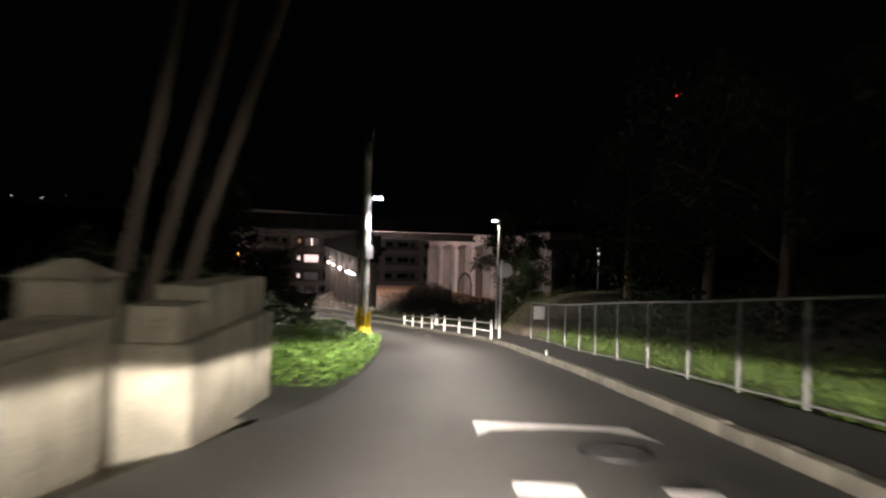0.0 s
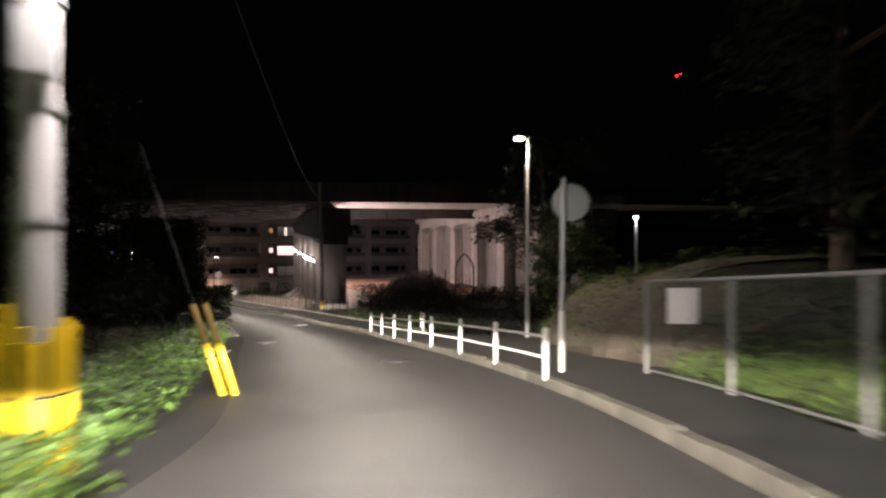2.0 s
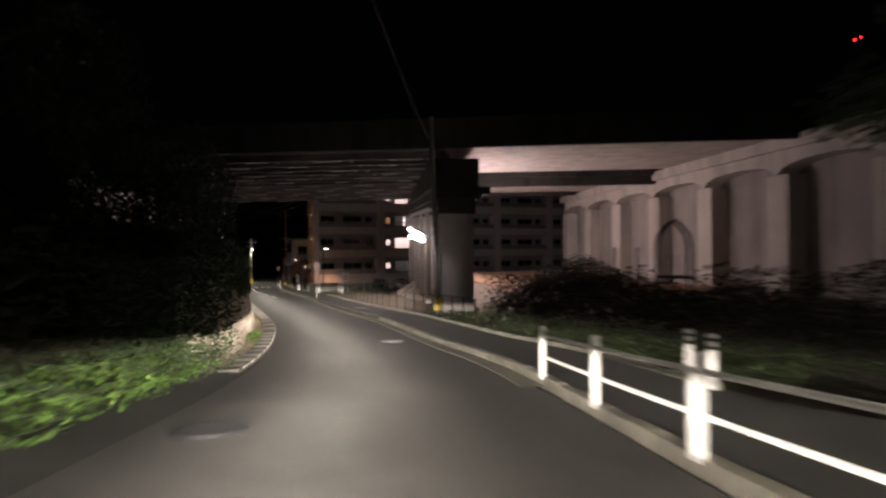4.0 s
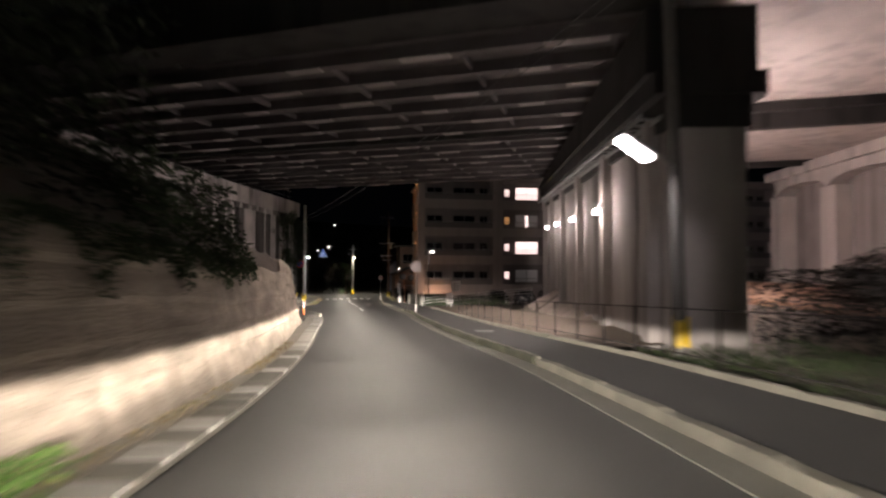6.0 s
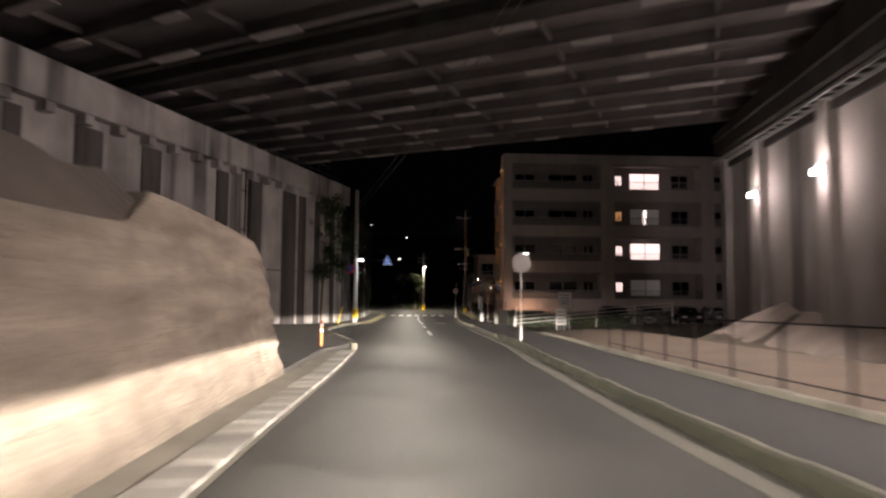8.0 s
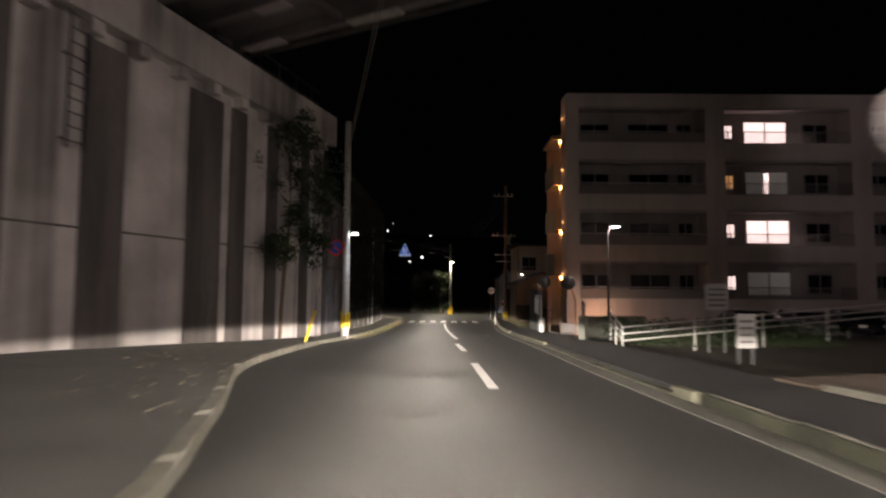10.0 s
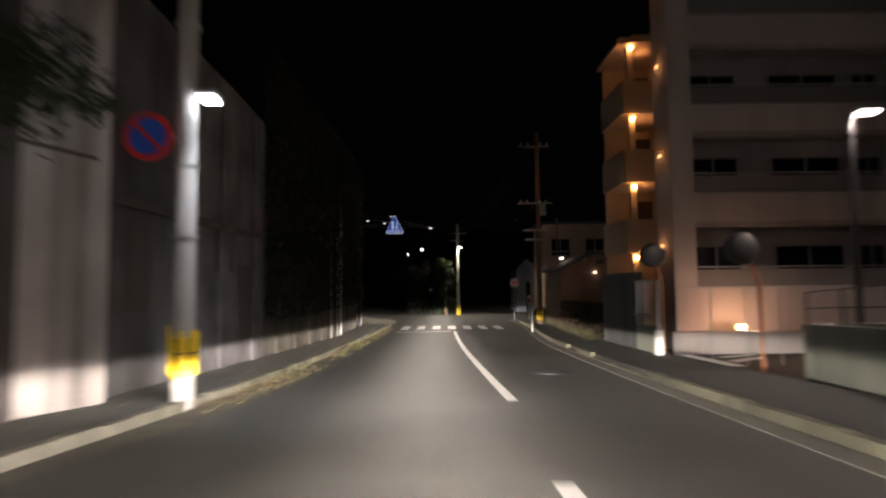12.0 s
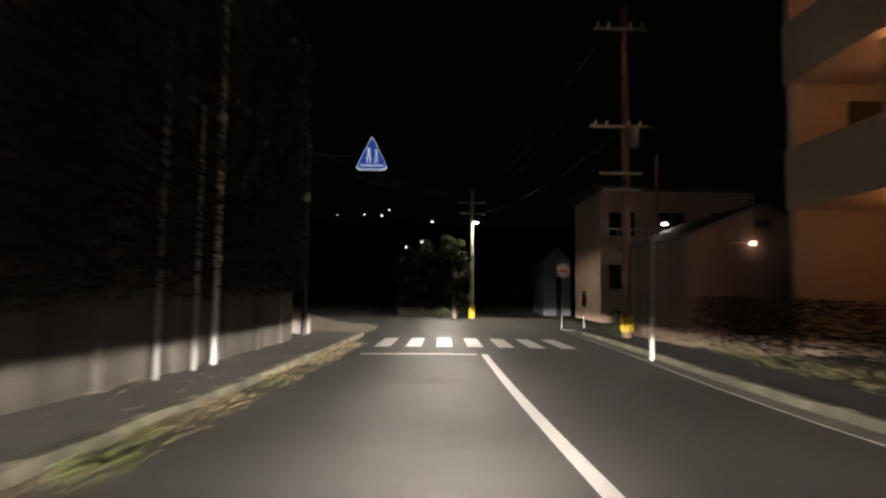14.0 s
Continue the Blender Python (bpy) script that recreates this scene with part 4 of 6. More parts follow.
def disc(bm, r, depth, m):
    bmesh.ops.create_cone(bm, cap_ends=True, segments=32, radius1=r, radius2=r, depth=depth, matrix=m)
    return bm


sg = thing("no_parking_sign", "round red and blue no-parking sign on the pole", "road sign", (12.74, 91.05, z + 3.55))
RED = mat("sign_red", (0.6, 0.03, 0.03), 0.4, 0.1, 4, 30, 0.05)
BLUE = mat("sign_blue", (0.03, 0.1, 0.5), 0.4, 0.1, 4, 30, 0.05)
part("rim", disc(bmesh.new(), 0.33, 0.03, pose(0, 0, 0, 90)), RED, sg)
part("face", disc(bmesh.new(), 0.25, 0.01, pose(0, -0.02, 0, 90)), BLUE, sg)
bm = bmesh.new()
box(bm, 0, 0, -0.03, 0.5, 0.008, 0.06, m=pose(0, -0.03, 0, 0, 45, 0))
part("bar", bm, RED, sg)
part("clamp", boxes((0.2, 0.05, -0.03, 0.35, 0.04, 0.06)), GALVANISED, sg)

# sloping yellow guard of a stay wire
z = level(12.4, 87) + 0.2
st = thing("stay_guard", "slanting yellow guard tube of a stay wire", "stay wire", (12.62, 86.7, z - 0.06))
part("guard", rod(bmesh.new(), (0, 0, 0), (0.24, 0.25, 1.0), 0.045, seg=10), YELLOW, st)
part("wire", rods(((0.23, 0.24, 0.97), (0.5, 4.6, 6.9), 0.008), seg=6), DARK_STEEL, st)

# thin pole with white sleeve on the left pavement
z = level(12.1, 109) + 0.15
p = pole("sign_pole", "tall thin grey pole on the pavement", 11.97, 109.6, z, 7.0, 0.065, 0.06, GALVANISED)
for dz in (1.9, 4.6):
    part("strap", rod(bmesh.new(), (0, 0, dz), (0, 0, dz + 0.1), 0.085, seg=14), WHITE_PAINT, p)
p = pole("conduit_pole", "thin grey steel pole close to the dark wall", 12.0, 108.7, z, 4.6, 0.045, 0.035, WEATHERED_POST)
p = pole("conduit_pole", "thin dark steel pole close to the dark wall", 11.96, 107.5, z, 5.4, 0.04, 0.035, WEATHERED_POST)

# triangular crossing sign on its arm
p = pole("sign_gantry", "grey pole with a long arm over the lane", 11.6, 117.9, level(11.6, 118), 7.0, 0.1, 0.08, DARK_STEEL)
part("arm", rods(((0, 0, 6.2), (2.5, 0, 6.2), 0.04)), DARK_STEEL, p)
sg = thing("crossing_sign", "blue triangular pedestrian crossing sign hung over the lane", "road sign", (13.75, 117.8, -1.1))


def triangle(w, h, y, depth):
    bm = bmesh.new()
    c = 0.09
    pts = [(-w / 2, -h / 2 + c), (-w / 2 + c, -h / 2), (w / 2 - c, -h / 2), (w / 2, -h / 2 + c), (c * 0.5, h / 2), (-c * 0.5, h / 2)]
    a = [bm.verts.new((x, y, q)) for x, q in pts]
    b = [bm.verts.new((x, y + depth, q)) for x, q in pts]
    bm.faces.new(a)
    bm.faces.new(b[::-1])
    for i in range(6):
        bm.faces.new((a[i], a[(i + 1) % 6], b[(i + 1) % 6], b[i]))
    return bm


part("border", triangle(1.06, 1.1, 0, 0.03), glow("lit_sign_white", (0.8, 0.9, 1.0), 0.34), sg)
part("face", triangle(0.98, 1.0, -0.01, 0.02), glow("lit_sign_blue", (0.03, 0.1, 0.6), 0.3, (0.02, 0.05, 0.3)), sg, "blue sign face lit from inside")
bm = bmesh.new()
for dx, k in ((-0.1, 1.0), (0.15, 0.75)):
    disc(bm, 0.06 * k, 0.012, pose(dx, -0.02, 0.14 * k, 90))
    box(bm, dx, -0.02, -0.1, 0.1 * k, 0.012, 0.19 * k)
    box(bm, dx - 0.05 * k, -0.02, -0.3, 0.05 * k, 0.012, 0.22 * k, m=None)
    box(bm, dx + 0.05 * k, -0.02, -0.3, 0.05 * k, 0.012, 0.22 * k)
box(bm, 0, -0.02, -0.42, 0.8, 0.012, 0.05)
part("symbol", bm, glow("lit_sign_white", (0.8, 0.9, 1.0), 0.34), sg, "white crossing symbol")

# utility pole with cross arms, right
z = level(22.7, 119)
p = pole("utility_pole", "tall brown utility pole with cross arms and transformer", 22.7, 119.2, z, 12.2, 0.17, 0.12, mat("rusty_pole", (0.22, 0.14, 0.1), 0.8, 0.25, 2, 30, 0.2))
for dz, w in ((11.2, 1.9), (7.6, 2.2), (5.9, 1.5), (5.3, 1.3)):
    part("cross_arm", boxes((-0.2, -0.12, dz, w, 0.08, 0.09)), GALVANISED, p)
for x in (-1.0, -0.6, 0.2, 0.6):
    part("insulator", rod(bmesh.new(), (x, -0.12, 11.29), (x, -0.12, 11.5), 0.05, 0.03, seg=8), WHITE_PAINT, p)
    part("insulator", rod(bmesh.new(), (x - 0.1, -0.12, 7.69), (x - 0.1, -0.12, 7.85), 0.05, 0.03, seg=8), WHITE_PAINT, p)
part("transformer", rod(bmesh.new(), (0.3, -0.05, 6.9), (0.3, -0.05, 7.6), 0.18, seg=16), GALVANISED, p)
striped_guard(p, 0.19, 0.55, 0.35)

# far lamp pole with ivy
z = -7.75
p = pole("utility_pole", "far utility pole with lamp, cross arms and yellow guard", 18.0, 135.4, z, 8.5, 0.15, 0.12, POLE_CONCRETE)
part("cross_arm", boxes((0, 0, 7.6, 1.8, 0.08, 0.08)), GALVANISED, p)
part("cross_arm", boxes((0, 0, 6.9, 1.6, 0.08, 0.08)), GALVANISED, p)
lamp_head(p, 0.25, -0.2, 6.35, (1.0, 0.9, 0.7), 50)
striped_guard(p, 0.18, 0.9, 0.25)
street_light((18.25, 135.1, z + 6.28), 850, (1.0, 0.88, 0.66))

# park lamp in front of the block
z = level(24.9, 94.5)
p = thing("street_lamp", "dark lamp column with a flat white lamp by the car park", "street lamp", (24.75, 94.6, z + 0.1))
part("column", rod(bmesh.new(), (0, 0, -0.2), (0, 0, 4.9), 0.06, 0.045, seg=12), DARK_STEEL, p)
part("arm", rods(((0, 0, 4.85), (0.22, 0, 5.05), 0.03)), DARK_STEEL, p)
lamp_head(p, 0.35, 0, 5.05, (1.0, 0.92, 0.86), 12, w=0.5)
street_light((25.1, 94.5, z + 5.1), 640, (1.0, 0.82, 0.74), 0.1, 164)

# ---------------------------------------------------------------- signs by the lane
z = level(20.7, 73) + 0.12
sg = thing("round_sign", "round road sign seen from behind on a white post", "road sign", (20.75, 72.6, z))
part("post", rod(bmesh.new(), (0, 0, -0.2), (0, 0, 2.95), 0.035, seg=10), WHITE_PAINT, sg)
part("disc", disc(bmesh.new(), 0.33, 0.03, pose(0, -0.05, 2.65, 90)), mat("sign_back", (0.5, 0.46, 0.46), 0.5, 0.1, 3, 30, 0.05), sg)

z = level(14.85, 18.28) + 0.12
mr = thing("traffic_mirror", "round traffic mirror seen from behind on a white post", "traffic mirror", (14.78, 18.32, z))
part("post", rod(bmesh.new(), (0, 0, -0.2), (0, 0, 1.0), 0.05, seg=12), WHITE_PAINT, mr)
part("upper_post", rod(bmesh.new(), (0, 0, 1.0), (0.08, 0.05, 3.2), 0.045, seg=12), GALVANISED, mr)
bm = disc(bmesh.new(), 0.31, 0.06, pose(0.22, 0.02, 2.8, 90, 0, -30))
part("mirror_back", bm, mat("mirror_back", (0.25, 0.26, 0.25), 0.5, 0.15, 3, 30, 0.05), mr, "grey back of the mirror disc")

# slanting yellow stay guards on the left verge
z = level(10.0, 20.8)
st = thing("stay_guard", "two slanting yellow stay guards in the weeds", "stay wire", (9.99, 20.58, z))
for x, y in ((-0.03, 0.0), (0.13, -0.06)):
    part("guard", rod(bmesh.new(), (x, y, 0.0), (x - 0.23, y + 0.13, 0.82), 0.06, seg=12), YELLOW, st)
    # upper tubes dulled: the dark above the headlight cut-off is in their colour
    part("sleeve", rod(bmesh.new(), (x - 0.215, y + 0.12, 0.76), (x - 0.4, y + 0.23, 1.42), 0.052, seg=12), mat("unlit_yellow", (0.28, 0.19, 0.05), 0.7, 0.3, 5, 40, 0.1), st, "yellow sleeve, dulled as if above the headlight beam")
part("strap", rods(((-0.27, 0.06, 0.6), (0.06, 0.02, 0.7), 0.02), seg=8), BLACK, st, "black strap")
part("wire", rods(((-0.42, 0.22, 1.4), (-1.1, 0.6, 3.8), 0.008), seg=6), DARK_STEEL, st)

# ---------------------------------------------------------------- white pedestrian rail
rail = thing("pedestrian_rail", "white steel pedestrian rail along the kerb", "guard rail")
RAIL_S = [float(s) for s in np.linspace(22.1, 37.15, 8)]
for s in RAIL_S:
    q = right_kerb(s, 0.02, 0.1)
    bm = bmesh.new()
    rod(bm, q, q + Vector((0, 0, 0.76)), 0.048, seg=14)
    rod(bm, q + Vector((0, 0, 0.76)), q + Vector((0, 0, 0.8)), 0.054, 0.036, seg=14)
    part("post", bm, WHITE_PAINT, rail)
for h in (0.66, 0.34):
    bm = bmesh.new()
    tube(bm, [right_kerb(s, 0.02, 0.1 + h) for s in np.linspace(RAIL_S[0], RAIL_S[-1], 30)], [0.024] * 30)
    part("rail", bm, WHITE_PAINT, rail)
for x, y in ((19.6, 30.6), (20.0, 31.4)):
    bo = thing("bollard", "short white bollard with dark bands", "bollard", (x, y, level(x, y) + 0.1), group="playground bollards")
    part("shaft", rod(bmesh.new(), (0, 0, 0), (0, 0, 0.75), 0.06, 0.055, seg=12), WHITE_PAINT, bo)
    part("band", rod(rod(bmesh.new(), (0, 0, 0.55), (0, 0, 0.6), 0.064, seg=12), (0, 0, 0.66), (0, 0, 0.7), 0.064, seg=12), BLACK, bo)

# ---------------------------------------------------------------- mesh fence with grey posts
fence = thing("mesh_fence", "grey steel mesh fence with upright posts", "fence")
FENCE_S = [21.87 - 1.59 * k for k in range(17, -1, -1)]


def fence_at(s, dz=0.0):
    return right_of(s, 1.66 + 0.1 * math.sin(s * 0.3), 0.12 + dz)


for s in FENCE_S:
    q = fence_at(s)
    part("post", rod(bmesh.new(), q - Vector((0, 0, 0.15)), q + Vector((0, 0, 1.48)), 0.036, seg=10), WEATHERED_POST, fence)
bm = bmesh.new()
tube(bm, [fence_at(s, 1.46) for s in np.linspace(FENCE_S[0], FENCE_S[-1], 30)], [0.024] * 30)
part("top_rail", bm, WEATHERED_POST, fence)
bm = bmesh.new()
tube(bm, [fence_at(s, 0.08) for s in np.linspace(FENCE_S[0], FENCE_S[-1], 30)], [0.02] * 30)
part("bottom_rail", bm, WEATHERED_POST, fence)
# diamond mesh of thin wire
wv, wf = [], []
L0, L1 = FENCE_S[0], FENCE_S[-1]


def wire(s0, z0, s1, z1):
    a, b = fence_at(s0, z0), fence_at(s1, z1)
    side = Vector((0, 0, 0.003))
    i = len(wv)
    wv.extend([tuple(a - side), tuple(b - side), tuple(b + side), tuple(a + side)])
    wf.append((i, i + 1, i + 2, i + 3))


s = L0
while s < L1 - 0.1:
    for k in range(14):
        z0 = 0.08 + k * 0.1
        wire(s, z0, min(s + 0.1, L1), z0 + 0.1)
        wire(s, z0 + 0.1, min(s + 0.1, L1), z0)
    s += 0.1
me = bpy.data.meshes.new("wire_mesh")
me.from_pydata(wv, [], wf)
tagged(mesh_part("wire_mesh", me, mat("thin_wire", (0.14, 0.15, 0.14), 0.5, 0.1, 3, 20, 0, metal=0.5), fence), kind="stuff")
q = fence_at(FENCE_S[-2] + 0.75, 0.85)
sg = thing("notice_board", "small white notice plate hung on the mesh fence", "sign", q + Vector((-0.05, 0.03, 0)), rz=-35)
part("plate", boxes((0, -0.02, 0, 0.42, 0.012, 0.5), bevel=0.004), WHITE_PAINT, sg)

# ---------------------------------------------------------------- dark railing by the pier
RAIL_BROWN = mat("dark_brown_paint", (0.022, 0.018, 0.016), 0.75, 0.3, 4, 30, 0.1)
rl = thing("dark_railing", "dark steel railing along the outer edge of the footway", "railing")
for k in range(20):
    s = 47.5 + 1.35 * k
    q = edge_right(s, 0.45, 0.1)
    part("post", boxes((q.x, q.y, q.z - 0.2, 0.035, 0.035, 1.2)), RAIL_BROWN, rl)
bm = bmesh.new()
for h in (0.98, 0.2):
    tube(bm, [edge_right(s, 0.45, 0.1 + h) for s in np.linspace(47.5, 47.5 + 1.35 * 19, 24)], [0.013] * 24, seg=6)
part("rail", bm, RAIL_BROWN, rl)

# ---------------------------------------------------------------- car park rail, low walls, gate
rl = thing("car_park_rail", "white three-bar steel rail round the car park planting", "guard rail")
corner = Vector((23.0, 87.1, -6.18))
ends = [Vector((33.5, 89.2, -5.4)), Vector((23.8, 91.1, -5.84))]
for e in ends:
    n = 4 if e is ends[0] else 2
    for k in range(n + 1):
        q = corner.lerp(e, k / n)
        if k or e is ends[0]:
            part("post", boxes((q.x, q.y, q.z - 0.5, 0.07, 0.07, 1.2), bevel=0.01), WHITE_PAINT, rl)
    bm = bmesh.new()
    for h in (0.64, 0.42, 0.2):
        rod(bm, corner + Vector((0, 0, h)), e + Vector((0, 0, h)), 0.028, seg=8)
    part("rail", bm, WHITE_PAINT, rl)

LOWW = mat("low_wall_concrete", (0.25, 0.26, 0.22), 0.9, 0.25, 1.0, 35, 0.3, streak=0.4)
tagged(part("wall_east_low", prism(bmesh.new(), [(22.1, 89.4), (22.34, 89.4), (23.64, 94.05), (26.4, 94.5), (26.4, 94.75), (23.44, 94.28)], lambda x, y: level(x, y) - 0.3, lambda x, y: level(x, y) + 1.0), LOWW), "low grey concrete wall by the car park", "wall", kind="structure")
WALL_X = lambda y: 22.35 + 0.055 * (y - 98.6)
tagged(part("wall_east_tall", prism(bmesh.new(), [(WALL_X(100.7), 100.7), (WALL_X(105.1), 105.1), (WALL_X(105.1) + 0.22, 105.1), (WALL_X(100.7) + 0.22, 100.7)], lambda x, y: level(x, y) - 0.3, -4.42), mat("dark_wall", (0.1, 0.1, 0.105), 0.9, 0.3, 1.0, 35, 0.35, streak=0.4)), "dark grey plastered garden wall", "wall", kind="structure")
tagged(part("wall_east_step", prism(bmesh.new(), [(WALL_X(98.9), 98.9), (WALL_X(100.68), 100.68), (WALL_X(100.68) + 0.2, 100.68), (WALL_X(98.9) + 0.2, 98.9)], lambda x, y: level(x, y) - 0.3, lambda x, y: level(x, y) + 0.85), LOWW), "low grey rendered wall beside the entry", "wall", kind="structure")
gp = thing("gate_post", "square white gate post with grey letterbox pillar", "gate post", (22.3, 98.5, level(22.9, 98.5)))
part("base", boxes((0, 0, -0.2, 0.2, 0.2, 0.95), bevel=0.01), WHITE_PAINT, gp)
part("post", boxes((0, 0, 0.75, 0.07, 0.07, 1.3)), GALVANISED, gp)
for zz in (2.0, 1.05):
    part("crossbar", boxes((-0.1, 0.75, zz, 0.05, 1.5, 0.05)), GALVANISED, gp)
for k in range(5):
    part("bar", boxes((-0.1, 0.2 + 0.28 * k, 1.08, 0.03, 0.03, 0.94)), GALVANISED, gp)
lwf = thing("wire_fence", "thin steel fence standing on the low wall", "fence")
for y in (89.6, 91.2, 92.8, 94.4):
    x = 22.22 + 0.275 * (y - 89.4)
    part("post", rod(bmesh.new(), (x, y, level(x, y) + 0.95), (x, y, level(x, y) + 1.6), 0.018, seg=8), DARK_STEEL, lwf)
for h in (1.3, 1.6):
    part("wire", rods(((22.25, 89.5, level(22, 89.5) + h), (23.56, 94.3, level(22, 94.3) + h), 0.009), seg=6), DARK_STEEL, lwf)

# ---------------------------------------------------------------- small house past the crossing
HOUSE = mat("house_wall", (0.42, 0.31, 0.25), 0.85, 0.15, 0.8, 40, 0.15)
hs = thing("house", "two-storey pale house with a flat roof", "house", (25.6, 133.2, -7.6))
part("wall", boxes((4.8, 3.5, 0, 9.4, 6.6, 8.0)), HOUSE, hs)
part("roof", boxes((4.6, 3.2, 8.0, 10.4, 7.8, 0.22), bevel=0.04), DARK_STEEL, hs)
part("balcony_floor", boxes((4.8, -0.4, 4.6, 9.4, 1.1, 0.15)), HOUSE, hs)
part("balcony_rail", boxes((4.8, -0.9, 5.55, 9.4, 0.05, 0.06), *[(0.15 + 0.7 * k, -0.9, 4.7, 0.04, 0.04, 0.9) for k in range(14)]), GALVANISED, hs)
for x in (1.4, 4.4, 7.6):
    for z in (2.0, 5.2):
        wn = new("window")
        wn.parent = hs
        wn.location = (x, 0.17, z)
        part("frame", boxes((0, 0, 0, 1.7, 0.08, 0.07), (0, 0, 1.5, 1.7, 0.08, 0.07), (-0.82, 0, 0, 0.07, 0.08, 1.5), (0.82, 0, 0, 0.07, 0.08, 1.5), (0, 0, 0, 0.05, 0.08, 1.5)), FRAME_METAL, wn)
        part("pane", boxes((0, 0.02, 0.05, 1.6, 0.02, 1.45)), DARK_GLASS, wn)
pg = thing("gabled_house", "small gabled house with tiled roof in the dark", "house", (23.3, 115.6, -7.4))
bm = bmesh.new()
v = [bm.verts.new(q) for q in ((0, 0, 0), (4.3, 0, 0), (4.3, 0, 3.35), (2.1, 0, 4.3), (0, 0, 3.45), (0, 5, 0), (4.3, 5, 0), (4.3, 5, 3.35), (2.1, 5, 4.3), (0, 5, 3.45))]
for f in ((0, 1, 2, 3, 4), (9, 8, 7, 6, 5), (0, 5, 6, 1), (1, 6, 7, 2), (0, 4, 9, 5)):
    bm.faces.new([v[i] for i in f])
part("wall", bm, mat("brown_render", (0.24, 0.17, 0.135), 0.88, 0.3, 0.8, 40, 0.2, streak=0.4), pg, "brown rendered gable wall")
vent = part("vent", boxes((2.2, -0.03, 3.72, 0.42, 0.06, 0.2)), DARK_STEEL, pg, "small dark gable vent")
bm = bmesh.new()
for x0, x1, z0, z1 in ((-0.35, 2.1, 3.3, 4.33), (4.65, 2.1, 3.2, 4.33)):
    a = [bm.verts.new(q) for q in ((x0, -0.3, z0), (x1, -0.3, z1), (x1, 5.4, z1), (x0, 5.4, z0), (x0, -0.3, z0 + 0.1), (x1, -0.3, z1 + 0.1), (x1, 5.4, z1 + 0.1), (x0, 5.4, z0 + 0.1))]
    for f in ((0, 3, 2, 1), (4, 5, 6, 7), (0, 1, 5, 4), (1, 2, 6, 5), (2, 3, 7, 6), (3, 0, 4, 7)):
        bm.faces.new([a[i] for i in f])
part("roof", bm, mat("roof_tile", (0.1, 0.1, 0.11), 0.7, 0.2, 2, 30, 0.3), pg)

lt = thing("porch_lamp", "small warm lamp on the brown gable wall", "lamp", (25.2, 115.55, -4.15))
part("shade", boxes((0, -0.05, -0.06, 0.14, 0.1, 0.12), bevel=0.02), glow("porch_glow", (1.0, 0.7, 0.5), 3), lt)
part("arm", boxes((-0.35, -0.02, 0.0, 0.6, 0.03, 0.03)), GALVANISED, lt)
lamp("porch_light", "POINT", (25.2, 115.2, -4.15), 0.8, (1.0, 0.6, 0.4), 0.06)
fh = thing("far_house", "far pale gabled house in the dark beyond the junction", "house", (25.2, 150.0, -8.4))
bm = bmesh.new()
v = [bm.verts.new(q) for q in ((0, 0, 0), (2.4, 0, 0), (2.4, 0, 5.3), (1.2, 0, 6.5), (0, 0, 5.3), (0, 6, 0), (2.4, 6, 0), (2.4, 6, 5.3), (1.2, 6, 6.5), (0, 6, 5.3))]
for f in ((0, 1, 2, 3, 4), (9, 8, 7, 6, 5), (0, 5, 6, 1), (1, 6, 7, 2), (0, 4, 9, 5)):
    bm.faces.new([v[i] for i in f])
part("wall", bm, mat("bluish_render", (0.3, 0.33, 0.4), 0.85, 0.2, 0.8, 40, 0.15), fh)
part("door", boxes((1.35, -0.03, 0.2, 0.5, 0.06, 3.6)), DARK_STEEL, fh, "dark tall doorway")
bm = bmesh.new()
for x0, x1 in ((-0.2, 1.2), (2.6, 1.2)):
    a = [bm.verts.new(q) for q in ((x0, -0.2, 5.15), (x1, -0.2, 6.55), (x1, 6.2, 6.55), (x0, 6.2, 5.15), (x0, -0.2, 5.27), (x1, -0.2, 6.67), (x1, 6.2, 6.67), (x0, 6.2, 5.27))]
    for f in ((0, 3, 2, 1), (4, 5, 6, 7), (0, 1, 5, 4), (1, 2, 6, 5), (2, 3, 7, 6), (3, 0, 4, 7)):
        bm.faces.new([a[i] for i in f])
part("roof", bm, MATS["roof_tile"], fh)

# ---------------------------------------------------------------- gate walls at the start
STONE = mat("gate_concrete", (0.3, 0.28, 0.225), 0.9, 0.5, 2.6, 22, 0.8, streak=0.4, streak_scale=(2.5, 2.5, 0.4))
gw = thing("gate_pillar", "broad pale concrete gate wall stub with a worn top", "gate pillar", (0.86, 5.2, -0.45), rz=-30)
part("plinth", boxes((-0.32, 1.4, -0.7, 0.64, 2.8, 1.6), bevel=0.03), STONE, gw)
part("upper_block", boxes((-0.36, 0.35, 0.9, 0.5, 0.62, 0.32), (-0.36, 1.72, 0.9, 0.5, 2.1, 0.46), bevel=0.03), STONE, gw)
gp2 = thing("gate_post_old", "square concrete gate post with a low pyramid cap", "gate pillar", (-0.02, 5.95, -0.45), rz=-29)
part("shaft", boxes((0, 0, -0.3, 0.55, 0.55, 1.75), bevel=0.03), STONE, gp2)
bm = bmesh.new()
bmesh.ops.create_cone(bm, cap_ends=True, segments=4, radius1=0.47, radius2=0.1, depth=0.16, matrix=pose(0, 0, 1.52, 0, 0, 45))
part("cap", bm, STONE, gp2)
nw = thing("gate_wall", "low pale concrete wall with a flat coping, mossy and worn", "wall", (0.24, 5.32, -0.45), rz=-29)
part("wall", boxes((-0.26, -1.95, -0.3, 0.5, 3.9, 1.32), bevel=0.03), STONE, nw)
